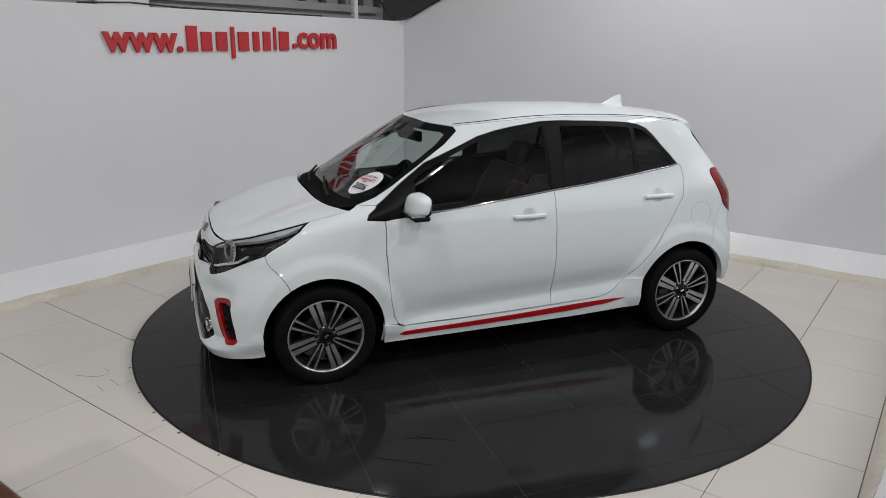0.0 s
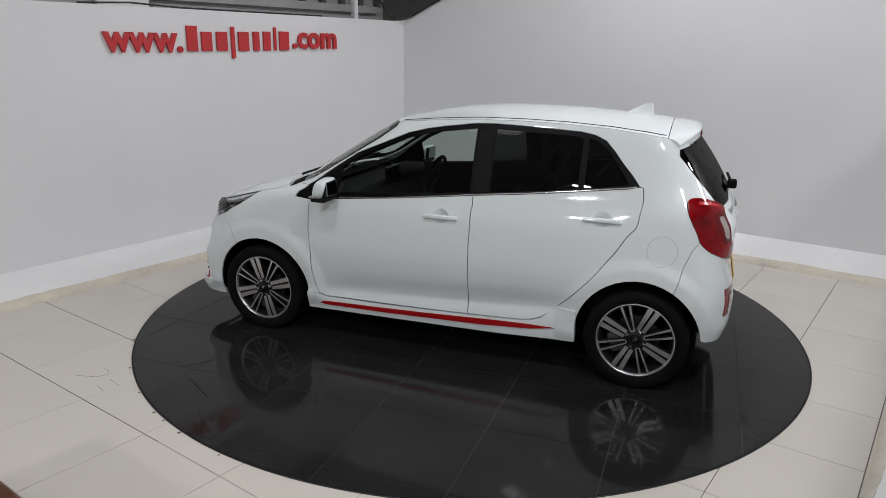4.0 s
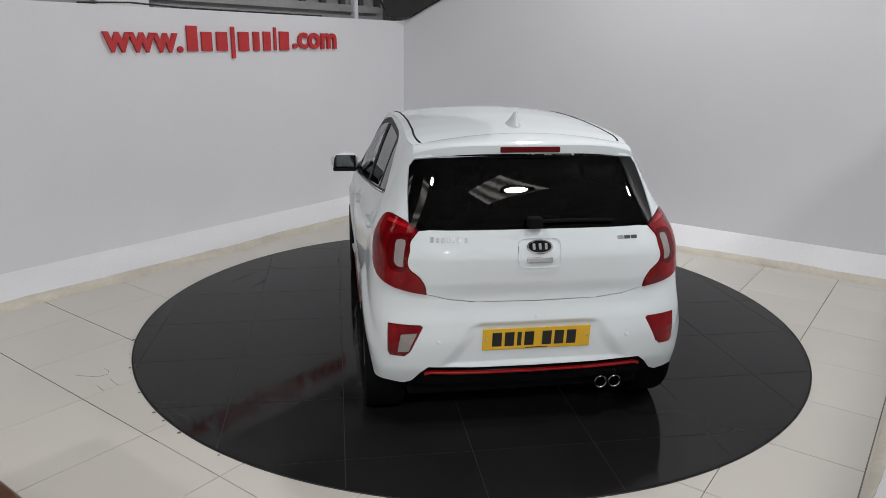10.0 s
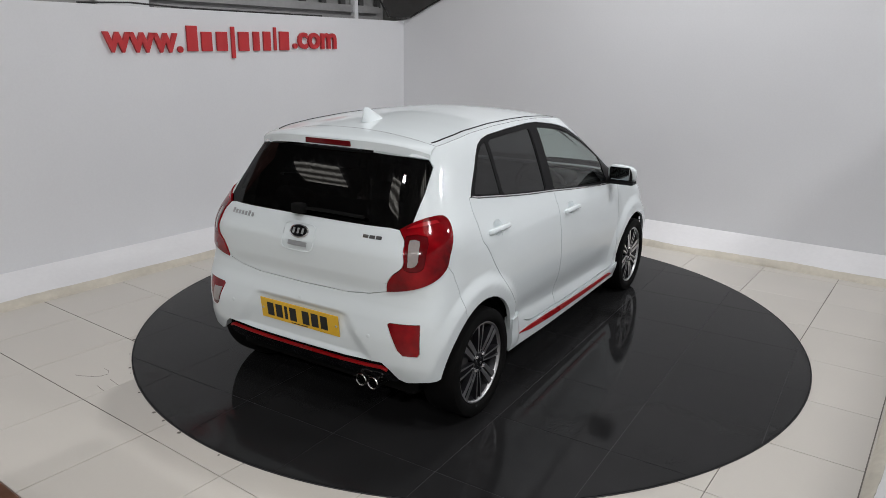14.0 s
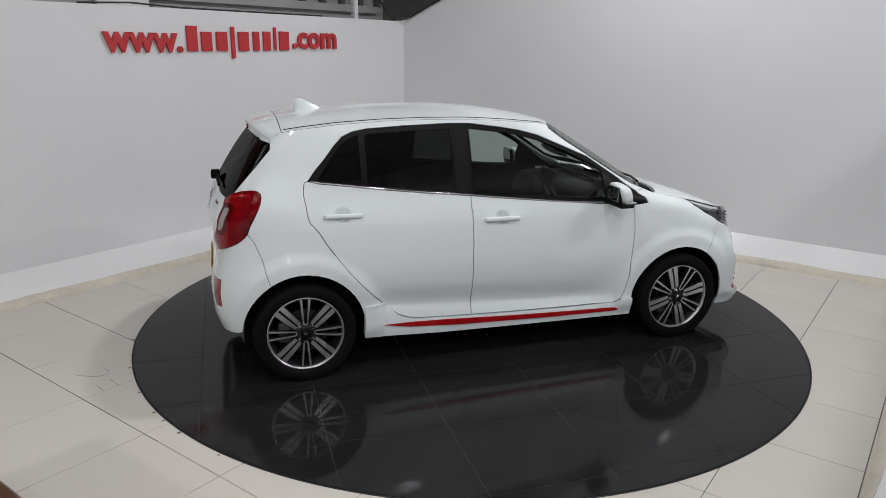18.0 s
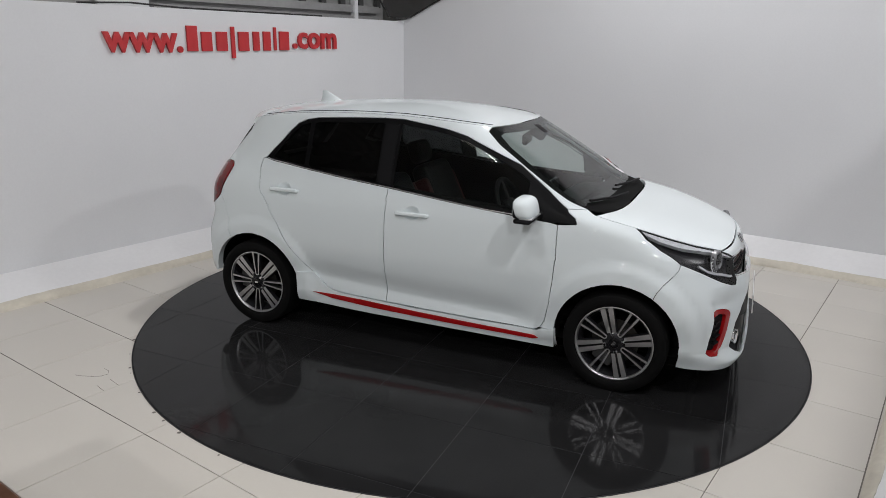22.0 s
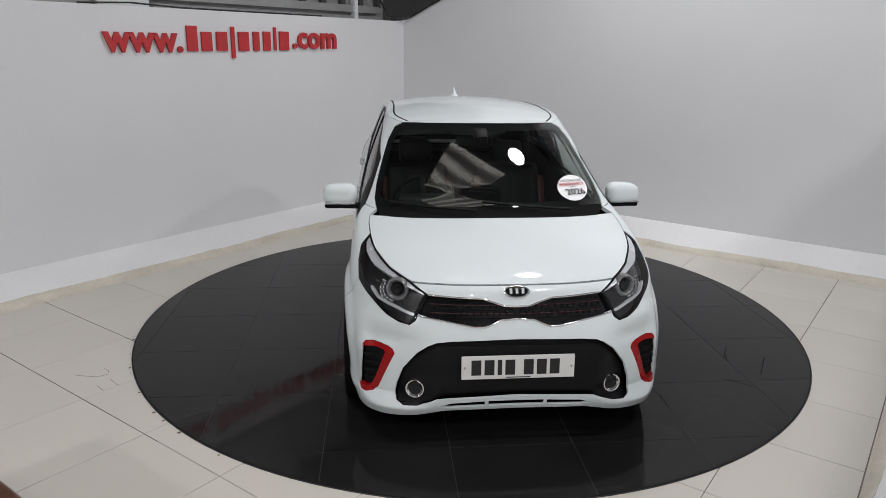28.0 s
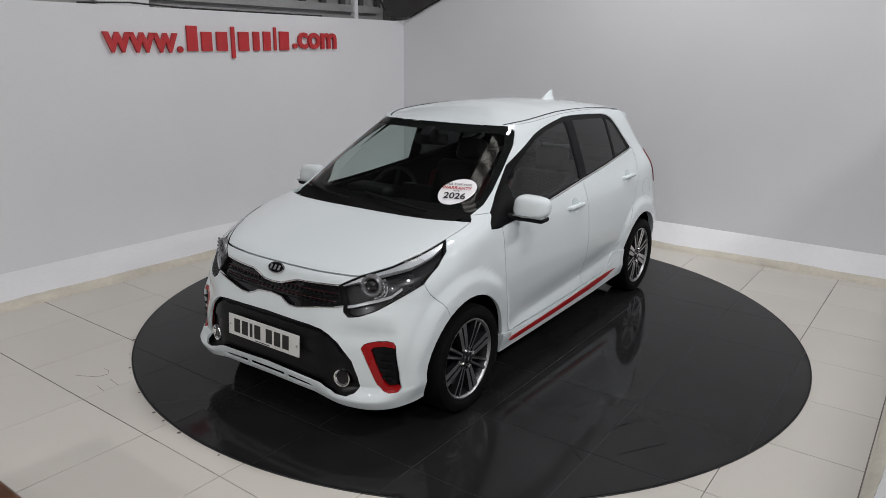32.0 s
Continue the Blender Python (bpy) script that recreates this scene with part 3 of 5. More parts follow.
def ribbon(name, specs, width, thick, mat, parent, both=False, label="", lift=0.0):
    """A raised strip laid on the skin along a line."""
    pts = np.array([on_skin(q) for q in specs])
    fine = np.linspace(0, len(pts) - 1, (len(pts) - 1) * 6 + 1)
    s = np.interp(fine, np.arange(len(pts)), pts[:, 0])
    z = np.interp(fine, np.arange(len(pts)), pts[:, 1])
    p, n = shell(s, z) , shell_normal(s, z)
    p = p + n * lift
    d = np.gradient(p, axis=0)
    d /= np.linalg.norm(d, axis=1, keepdims=True) + 1e-9
    w = np.cross(n, d)
    k = len(p)
    rows = [p - w * width / 2 - n * 0.004, p - w * width / 2 + n * thick * 0.5, p - w * width * 0.25 + n * thick, p + w * width * 0.25 + n * thick, p + w * width / 2 + n * thick * 0.5, p + w * width / 2 - n * 0.004]
    made = []
    for sign in (1, -1):
        verts = [tuple(v * (1, sign, 1)) for r in rows for v in r]
        faces = [(r * k + i, r * k + i + 1, (r + 1) * k + i + 1, (r + 1) * k + i) for r in range(5) for i in range(k - 1)]
        faces += [tuple(r * k for r in range(6)), tuple(r * k + k - 1 for r in range(5, -1, -1))]
        if sign < 0:
            faces = [f[::-1] for f in faces]
        made.append((verts, faces))
    if both:
        v = made[0][0] + made[1][0]
        f = made[0][1] + [tuple(i + len(made[0][0]) for i in q) for q in made[1][1]]
        return [put(name, mesh_of(name, v, f, mat, True), parent, label)]
    return [put(name, mesh_of(name, v, f, mat, True), parent, label) for v, f in made]


# ---- outlines on the skin ----
HOOD_Z = 0.962
CENTRE_F, CENTRE_R = 3.0, 0.0
ARCH_FRONT = arc_on(1.2, HUB_Z, ARCH_R, ARCH_R - 0.005, 196, -22, 25)
ARCH_REAR = arc_on(-1.2, HUB_Z, ARCH_R, ARCH_R + 0.005, 196, -8, 25)
BELT = line_on("x", [(.945, .915), (.80, .912), (.60, .926), (.2, .963), (-.22, 1.008), (-.55, 1.040), (-.82, 1.072), (-1.0, 1.096), (-1.146, 1.122)])
DLO_TOP = line_on("x", [(-1.10, 1.178), (-1.036, 1.245), (-.99, 1.30), (-.94, 1.348), (-.88, 1.374), (-.80, 1.388), (-.56, 1.401), (-.32, 1.409), (-.187, 1.407), (.006, 1.382), (.12, 1.363), (.235, 1.334), (.41, 1.262), (.575, 1.195), (.77, 1.062), (.88, .985), (.93, .945)])
RAIL = line_on("f", [(0, 1.387), (.2, 1.387), (.38, 1.386), (.47, 1.383)]) + line_on("x", [(.26, 1.396), (.1, 1.412), (-.05, 1.422), (-.2, 1.429), (-.45, 1.431), (-.7, 1.426), (-.95, 1.412), (-1.15, 1.392), (-1.26, 1.374)])
HL_TOP = line_on("f", [(.475, .792), (.53, .812), (.575, .829), (.637, .870)])
HL_TIP = line_on("x", [(1.245, .912)])
HL_LOW = line_on("x", [(1.31, .870), (1.39, .820), (1.50, .755)]) + line_on("f", [(.665, .700), (.60, .652), (.538, .625), (.49, .617), (.460, .638)])
HL_IN = line_on("f", [(.450, .665), (.42, .720), (.402, .748)])
HEADLIGHT = HL_TOP + HL_TIP + HL_LOW + HL_IN
GRILLE = line_on("f", [(0, .702), (.06, .706), (.11, .720), (.16, .733), (.22, .739), (.402, .748), (.42, .720), (.450, .665), (.31, .637), (.20, .617), (.15, .616), (.115, .628), (.08, .644), (0, .650)])
LOWER = line_on("f", [(0, .562), (.30, .556), (.37, .549), (.41, .532), (.46, .495), (.523, .412), (.550, .335), (.558, .290), (.550, .262), (.52, .248), (.46, .251), (.415, .265), (.37, .280), (0, .294)])
INTAKE = line_on("f", [(.558, .475), (.566, .493), (.585, .504), (.62, .512), (.66, .515), (.692, .512), (.704, .498), (.713, .44), (.720, .36), (.725, .287), (.720, .272), (.69, .271), (.657, .277), (.636, .297), (.615, .35), (.585, .42)])
SLOT_MID = line_on("f", [(0, .268), (.128, .267), (.128, .243), (0, .244)])
SLOT_SIDE = line_on("f", [(.146, .266), (.30, .258), (.352, .245), (.31, .236), (.146, .242)])
BUMP_LOW = line_on("f", [(0, .222), (.33, .216), (.41, .203), (.46, .194), (.52, .188), (.60, .184), (.69, .184)]) + line_on("x", [(1.575, .186), (1.53, .190)])
FENDER_SEAM = line_on("x", [(1.50, .755), (1.47, .69), (1.43, .648), (1.405, .612), (1.392, .585), (1.386, .5655)])
WS_EDGE = line_on("f", [(.632, .980), (.645, 1.02), (.636, 1.08), (.604, 1.18), (.563, 1.29), (.518, 1.36), (.47, 1.3825)])
GATE_CORNER = on_skin(("r", .521, .742))
SEAM_TOP, GLASS_TIP, GLASS_SIDE = (.632, .864), (.442, 1.028), (.487, 1.057)
TL_OUT = flowing([SEAM_TOP, (.657, .93), (.664, .98), (.661, 1.03), (.648, 1.062), (.625, 1.079), (.59, 1.082), (.55, 1.077), (.515, 1.067), GLASS_SIDE], 3)
TL_TOP = flowing([GLASS_SIDE, (.465, 1.044), GLASS_TIP], 2)
TL_IN = flowing([GLASS_TIP, (.452, 1.006), (.461, .978), (.457, .94), (.457, .90), (.445, .864), (.412, .828), (.391, .788), GATE_CORNER], 3)
TL_LOW = flowing([GATE_CORNER, (.435, .757), (.50, .779), (.57, .811), (.612, .842), SEAM_TOP], 3)
TAILLIGHT = TL_OUT + TL_TOP[1:] + TL_IN[1:] + TL_LOW[1:-1]
GATE_LOW = line_on("r", [(0, .694), (.30, .700), (.42, .715), (.521, .742)])
GLASS_R = line_on("r", [(0, 1.034), (.30, 1.034), (.50, 1.034)]) + TL_TOP[::-1] + line_on("r", [(.590, 1.10), (.586, 1.18), (.570, 1.285), (.545, 1.318), (.45, 1.332), (.25, 1.342), (0, 1.346)])
REFL = line_on("r", [(.697, .610), (.55, .602), (.54, .592), (.60, .475), (.625, .453), (.69, .452), (.70, .47)])
REAR_LOW = line_on("x", [(-1.539, .322), (-1.56, .315)]) + line_on("r", [(.70, .315), (.625, .305), (.59, .320), (.555, .365), (.515, .397), (.30, .386), (0, .382)])
BUMP_R_SEAM = line_on("x", [(-1.375, .581), (-1.40, .66), (-1.425, .76), (-1.447, .82)]) + [SEAM_TOP]


REAR_EDGE = flowing(line_on("x", [(-.75, .41), (-.834, .495), (-.94, .615), (-1.045, .755), (-1.124, .88), (-1.164, .985), (-1.174, 1.05), (-1.164, 1.118)]), 3)


def dish(x, z, grow=1.0):
    """Outline of the finger hollow behind a door handle."""
    return [on_skin(("x", x + grow * 0.048 * math.cos(2 * math.pi * k / 24), z + 0.004 + grow * 0.041 * math.sin(2 * math.pi * k / 24))) for k in range(24)]


def arch_piece(arch, lo, hi):
    """Points of an arch whose place lies between two lengths."""
    return [p for p in arch if lo <= float(shell(np.array([p[0]]), np.array([p[1]]))[0, 0]) <= hi]


def build_skin(car):
    inner = []
    # bonnet
    bonnet = [(CENTRE_F, .788)] + line_on("f", [(.25, .789)]) + HL_TOP + HL_TIP + line_on("x", [(1.12, .938), (1.03, HOOD_Z - 0.004)]) + line_on("f", [(.60, HOOD_Z), (.30, HOOD_Z)]) + [(CENTRE_F, HOOD_Z)]
    panel("bonnet", bonnet, PAINT, car, both=True, gap=0.0025)
    # front bumper, with its openings
    top = [(CENTRE_F, .7845)] + line_on("f", [(.25, .7855), (.470, .788)])
    slots = [SLOT_MID, SLOT_SIDE]
    edge = top + HL_IN[::-1] + HL_LOW[:2:-1] + [HL_LOW[2]] + FENDER_SEAM + [q for q in arch_piece(ARCH_FRONT, 1.388, 2) if q[1] > .195] + BUMP_LOW[::-1]
    panel("front_bumper", edge, PAINT, car, holes=[GRILLE, LOWER, INTAKE, *slots], both=True, rim=0.012, gap=0.0012)
    # wings
    wing = HL_TIP + HL_LOW[:3] + FENDER_SEAM[1:] + [p for p in reversed(arch_piece(ARCH_FRONT, .8, 1.38))] + line_on("x", [(.868, .30), (.778, .30)]) + line_on("x", [(.803, .345), (.824, .45), (.837, .597), (.844, .70), (.845, .80), (.841, .905)], 0.04) + line_on("x", [(.945, .915)]) + DLO_TOP[-1:-3:-1] + line_on("f", [(.632, .980)]) + line_on("x", [(1.03, HOOD_Z - 0.004), (1.12, .938)])
    panel("front_wing", wing, PAINT, car)
    # doors
    front_door = line_on("x", [(.841, .905), (.845, .80), (.844, .70), (.837, .597), (.824, .45), (.803, .345), (.778, .30), (.74, .278), (.4, .281), (.0, .288), (-.218, .294), (-.220, .6), (-.222, 1.008)], 0.04) + BELT[3:0:-1]
    panel("front_door_panel", front_door, PAINT, car, holes=[dish(-.04, .874)])
    rear_door = line_on("x", [(-.222, 1.008), (-.220, .6), (-.218, .294)], 0.04) + line_on("x", [(-.40, .299), (-.551, .306), (-.61, .316), (-.668, .338)]) + REAR_EDGE + BELT[-1:3:-1]
    panel("rear_door_panel", rear_door, PAINT, car, holes=[dish(-.968, .935)])
    # quarter panel with roof pillar; side frame and windscreen pillar
    quarter = REAR_EDGE[::-1] + line_on("x", [(-.77, .407), (-.845, .407)]) + arch_piece(ARCH_REAR, -1.374, -.86)[::-1] + BUMP_R_SEAM + TL_OUT[1:] + line_on("r", [(.590, 1.10), (.586, 1.18), (.570, 1.285), (.545, 1.318), (.45, 1.332)]) + line_on("x", [(-1.33, 1.362)]) + RAIL[::-1][:9] + RAIL[3:4] + WS_EDGE[::-1] + DLO_TOP[-2:-1] + DLO_TOP[-2::-1][1:] + BELT[-1:]
    quarter = [q for i, q in enumerate(quarter) if i == 0 or q != quarter[i - 1]]
    panel("body_side", quarter, PAINT, car, gap=0.0018)
    # rear bumper
    rb = GATE_LOW + TL_LOW[1:] + BUMP_R_SEAM[-2::-1] + [q for q in arch_piece(ARCH_REAR, -2, -1.376)[::-1] if q[1] > .33] + REAR_LOW
    panel("rear_bumper", rb, PAINT, car, holes=[REFL], both=True, rim=0.04, gap=0.0012, fine=2)
    # tailgate
    gate = GATE_LOW + TL_IN[-2::-1] + GLASS_R[2::-1]
    panel("tailgate", gate, PAINT, car, both=True)
    panel("rear_window", GLASS_R, REARGLASS, car, both=True, off=-0.003, rim=0.006, label="dark tinted heated rear window")
    rear_hole = line_on("r", [(0, 1.078), (.44, 1.078), (.52, 1.10), (.525, 1.18), (.508, 1.26), (.48, 1.298), (.25, 1.308), (0, 1.311)])
    panel("rear_window_edge", GLASS_R, INNER, car, holes=[rear_hole], both=True, off=-0.0065, rim=0.0, gap=0, label="black ceramic edge of the rear window")
    panel("windscreen", [(CENTRE_F, HOOD_Z + .036)] + line_on("f", [(.3, HOOD_Z + .036), (.59, HOOD_Z + .034), (.634, HOOD_Z + .030)]) + WS_EDGE[1:] + RAIL[2::-1], SCREEN, car, both=True, off=-0.003, rim=0.0, label="clear laminated windscreen")


car = tagged(new("car"), "white five-door city hatchback with red trim accents", "car")
build_skin(car)


# ---- roof, spoiler and lining ----
CROWN = curve((.44, 1.388), (.36, 1.407), (.2, 1.436), (.0, 1.462), (-.3, 1.479), (-.6, 1.476), (-.9, 1.462), (-1.26, 1.430), (-1.42, 1.400), (-1.54, 1.36))


def fine_line(line, per=8):
    pts = np.array(line)
    q = np.linspace(0, len(pts) - 1, (len(pts) - 1) * per + 1)
    return np.interp(q, np.arange(len(pts)), pts[:, 0]), np.interp(q, np.arange(len(pts)), pts[:, 1])


def build_roof(car):
    s, z = fine_line(RAIL)
    edge = shell(s, z)
    m = 15
    verts, faces = [], []
    for ex, ey, ez in edge:
        top = float(CROWN(ex))
        for k in range(-m, m + 1):
            v = k / m
            verts.append((ex, ey * v, ez + (max(top, ez) - ez) * (1 - abs(v) ** 2.0)))
    w = 2 * m + 1
    for i in range(len(edge) - 1):
        for k in range(w - 1):
            a, b, c, d = i * w + k, i * w + k + 1, (i + 1) * w + k + 1, (i + 1) * w + k
            faces.append((a, d, c, b))
    me = mesh_of("roof", verts, faces, PAINT, True)
    bm = bmesh.new()
    bm.from_mesh(me)
    bmesh.ops.remove_doubles(bm, verts=bm.verts, dist=1e-5)
    bmesh.ops.recalc_face_normals(bm, faces=bm.faces)
    bm.to_mesh(me)
    bm.free()
    put("roof", me, car)
    # black channels along the roof
    for sign in (1, -1):
        line = [(x, sign * (y - 0.042), zz + (float(CROWN(x)) - zz) * (1 - (1 - 0.042 / y) ** 2.0) - 0.0036) for x, y, zz in edge if -1.255 < x < .34 and y > 0.3]
        part("roof_strip", tube(line, 0.0072, 6), MATTBLACK, car, "black roof channel strip", True)
    # spoiler: a solid lip behind the roof
    rows = []
    n = 24
    x0 = float(edge[-1][0]) - 0.004
    y0, z0 = float(edge[-1][1]), float(edge[-1][2])
    for k in range(-n, n + 1):
        v = k / n
        a = abs(v)
        zc = z0 + (float(CROWN(x0)) - z0) * (1 - a ** 2.0)
        tip_x = -1.425 + 0.100 * a ** 3
        tip_z = 1.397 - 0.050 * a ** 4
        y_tip = 0.548 * v
        thick = 0.046
        rows.append([(x0, y0 * v, zc), (x0 * 0.65 + tip_x * 0.35, (y0 * 0.65 + 0.548 * 0.35) * v, zc * 0.65 + tip_z * 0.35 + 0.005), (x0 * 0.25 + tip_x * 0.75, (y0 * 0.25 + 0.548 * 0.75) * v, zc * 0.25 + tip_z * 0.75 + 0.005), (tip_x + 0.006, y_tip, tip_z + 0.001),
                     (tip_x, y_tip, tip_z - 0.006), (tip_x + 0.004, y_tip, tip_z - thick), (tip_x + 0.02, y_tip * 0.985, tip_z - thick - 0.003), (x0 - 0.02, (y0 - 0.012) * v, zc - 0.075)])
    bm = bmesh.new()
    vs = [[bm.verts.new(p) for p in r] for r in rows]
    for a, b in zip(vs, vs[1:]):
        for i in range(len(a)):
            j = (i + 1) % len(a)
            bm.faces.new((a[i], a[j], b[j], b[i]))
    bm.faces.new(vs[0])
    bm.faces.new(vs[-1][::-1])
    spoiler = part("spoiler", bm, PAINT, car, "white roof spoiler over the rear window", True)
    brake = box((-0.008, -0.145, -0.0135), (0.008, 0.145, 0.0135), 0.004, pose(-1.4235, 0, 1.3705, 0, 4, 0))
    for v in brake.verts:
        v.co.x += 0.002 * (v.co.y / 0.145) ** 2
    part("brake_light", brake, REDDARK, spoiler, "dark red high brake light")
    # shark-fin aerial
    fin = bmesh.new()
    base, tip = [], []
    for k in range(20):
        a = 2 * math.pi * k / 20
        base.append(fin.verts.new((-1.050 + 0.095 * math.cos(a), 0.040 * math.sin(a), float(CROWN(-1.05)) - 0.006)))
    mids = [fin.verts.new((-1.072 + 0.064 * math.cos(2 * math.pi * k / 20), 0.015 * math.sin(2 * math.pi * k / 20), float(CROWN(-1.05)) + 0.026)) for k in range(20)]
    tops = [fin.verts.new((-1.112 + 0.018 * math.cos(2 * math.pi * k / 20), 0.005 * math.sin(2 * math.pi * k / 20), float(CROWN(-1.05)) + 0.068)) for k in range(20)]
    for a, b in ((base, mids), (mids, tops)):
        for k in range(20):
            fin.faces.new((a[k], a[(k + 1) % 20], b[(k + 1) % 20], b[k]))
    fin.faces.new(tops)
    fin.faces.new(base[::-1])
    part("aerial", fin, PAINT, car, "white shark-fin roof aerial", True)


# ---- glazing and trim of the flanks ----
FRONT_GLASS = line_on("x", [(.65, .951), (.42, .962), (.2, .980), (-.195, 1.020), (-.195, 1.380), (.006, 1.356), (.12, 1.337), (.235, 1.308), (.40, 1.242), (.52, 1.188), (.60, 1.146), (.65, 1.112), (.65, .951)], 0.04)[:-1]
REAR_GLASS = line_on("x", [(-.315, 1.033), (-.55, 1.056), (-.80, 1.084), (-.815, 1.10), (-.815, 1.35), (-.79, 1.362), (-.56, 1.373), (-.315, 1.380), (-.315, 1.033)], 0.04)[:-1]
QUARTER_GLASS = line_on("x", [(-.848, 1.093), (-1.0, 1.113), (-1.09, 1.130), (-1.03, 1.212), (-.955, 1.305), (-.90, 1.342), (-.848, 1.356), (-.848, 1.093)], 0.04)[:-1]
DLO = BELT + DLO_TOP


def oval(bm_r, bm_t, n=32):
    """A domed oval plate: half sizes and thickness, facing +x."""
    (ry, rz), t = bm_r, bm_t
    bm = bmesh.new()
    rings = []
    for f, h in ((1.0, 0), (1.0, t * 0.6), (0.94, t), (0.5, t * 1.15), (0.05, t * 1.2)):
        rings.append([bm.verts.new((h, f * ry * math.cos(2 * math.pi * k / n), f * rz * math.sin(2 * math.pi * k / n))) for k in range(n)])
    for a, b in zip(rings, rings[1:]):
        for k in range(n):
            bm.faces.new((a[k], a[(k + 1) % n], b[(k + 1) % n], b[k]))
    bm.faces.new(rings[-1])
    return bm


def facing(p, n, roll=0.0):
    """A pose at p whose x axis points along n, with z upward."""
    n = Vector(n).normalized()
    y = Vector((0, 0, 1)).cross(n).normalized()
    z = n.cross(y)
    m = Matrix((n, y, z)).transposed().to_4x4()
    return Matrix.Translation(p) @ m


def build_flanks(car):
    panel("window_surround", DLO, SURROUND, car, holes=[FRONT_GLASS, REAR_GLASS, QUARTER_GLASS], off=-0.004, rim=0.012, gap=0.0005, label="black window surround and pillars")
    panel("front_side_window", FRONT_GLASS, WINDOW, car, off=-0.007, rim=0.0, gap=0, label="clear front door glass")
    panel("rear_side_window", REAR_GLASS, PRIVACY, car, off=-0.007, rim=0.0, gap=0, label="dark tinted rear door glass")
    panel("quarter_window", QUARTER_GLASS, PRIVACY, car, off=-0.006, rim=0.0, gap=0, label="dark tinted fixed quarter glass")
    pillar = line_on("x", [(-.21, 1.024), (-.305, 1.034), (-.305, 1.378), (-.21, 1.376), (-.21, 1.024)], 0.04)[:-1]
    panel("centre_pillar", pillar, MATTBLACK, car, off=-0.002, rim=0.006, label="matt black centre pillar cover")
    ribbon("belt_trim", [("x", .64, .931), ("x", .42, .944), ("x", .2, .967), ("x", -.22, 1.013), ("x", -.55, 1.045), ("x", -.82, 1.077), ("x", -1.0, 1.101), ("x", -1.13, 1.122)], 0.007, 0.003, CHROME, car, label="thin chrome window-sill strip")
    # sills with their red inlay
    sill = line_on("x", [(.862, .192), (.862, .303), (.79, .296), (.75, .276), (.4, .276), (.0, .284), (-.22, .290), (-.55, .302), (-.61, .312), (-.668, .335), (-.745, .412), (-.77, .411), (-.868, .411), (-.864, .33), (-.866, .222), (-.4, .205)])
    panel("side_skirt", sill, PAINT, car, off=0.012, rim=0.05, gap=0.0, label="white sculpted side skirt")
    red = line_on("x", [(.775, .240), (.74, .228), (.3, .233), (-.3, .246), (-.60, .262), (-.755, .285), (-.60, .288), (-.4, .284), (0, .268), (.4, .256), (.755, .248)])
    panel("skirt_stripe", red, CARRED, car, off=0.018, rim=0.006, gap=0, label="red inlay stripe on the side skirt")
    # fuel flap
    ring = [on_skin(("x", -1.297 + 0.078 * math.cos(2 * math.pi * k / 28), .800 + 0.082 * math.sin(2 * math.pi * k / 28))) for k in range(28)]
    s, z = fine_line(ring + ring[:1], 3)
    loop = shell(s, z) + shell_normal(s, z) * -0.0005
    part("fuel_flap", tube([Vector(p) for p in loop], 0.0013, 6), SILVERGREY, car, "round fuel flap outline")
    # door handles
    for x, z in ((-.04, .871), (-.968, .932)):
        for sign in (1, -1):
            p, n = skin_point(("x", x, z))
            m = facing((p.x, sign * p.y, p.z), (n.x, sign * n.y, n.z))
            grip = box((0.001, -0.112, -0.0205), (0.036, 0.112, 0.0205), 0.0145, segs=4)
            for v in grip.verts:
                v.co.x -= 0.020 * (v.co.y / 0.108) ** 4
                v.co.z *= 1 - 0.45 * abs(v.co.y / 0.108) ** 3
                v.co.x += 0.006 * math.cos(v.co.y / 0.108 * 1.5)
            handle = part("door_handle", grip, PAINT, car, "", True, m)
            if sign < 0 and x > -.5:
                part("lock", lathe([(0.001, 0), (0.006, 0.0), (0.006, 0.003), (0.001, 0.003)], 12), DARKMETAL, handle, "small round lock", m=pose(0.0125, 0.094, 0, 0, 0, -90))
    for x, z in ((-.04, .874), (-.968, .935)):
        panel("handle_hollow", dish(x, z, 1.10), PAINT, car, off=lambda p: (-0.026 * np.clip(1 - ((p[:, 0] - x) / 0.048) ** 2 - ((p[:, 2] - z - 0.004) / 0.041) ** 2, 0, 1))[:, None] - 0.0008, rim=0.0, gap=0, fine=2)
    # mirrors
    for sign in (1, -1):
        shellm = bmesh.new()
        bmesh.ops.create_uvsphere(shellm, u_segments=32, v_segments=18, radius=1)
        for v in shellm.verts:
            x, y, z = v.co
            k = (abs(x) ** 3.2 + abs(y) ** 3.2 + abs(z) ** 3.2) ** (-1 / 3.2)
            x, y, z = x * k, y * k, z * k
            # flat behind, rounded before
            x = 0.064 * x if x > 0 else 0.030 * x
            v.co = Vector((x - 0.02 * (y + 1) * 0.5, y * 0.102, z * 0.060 * (1 - 0.10 * y * (1 if sign > 0 else 1)) ))
            v.co.x += -0.015 * z
        if sign < 0:
            for v in shellm.verts:
                v.co.y = -v.co.y
            bmesh.ops.reverse_faces(shellm, faces=shellm.faces[:])
        at = pose(.684, sign * .842, 1.002)
        mirror = part("door_mirror", shellm, PAINT, car, "white door mirror with black underside", True, at)
        low = box((-0.044, -0.09, -0.076), (0.052, 0.088, -0.048), 0.013, segs=3)
        part("mirror_base", low, MATTBLACK, mirror, "black mirror underside", True)
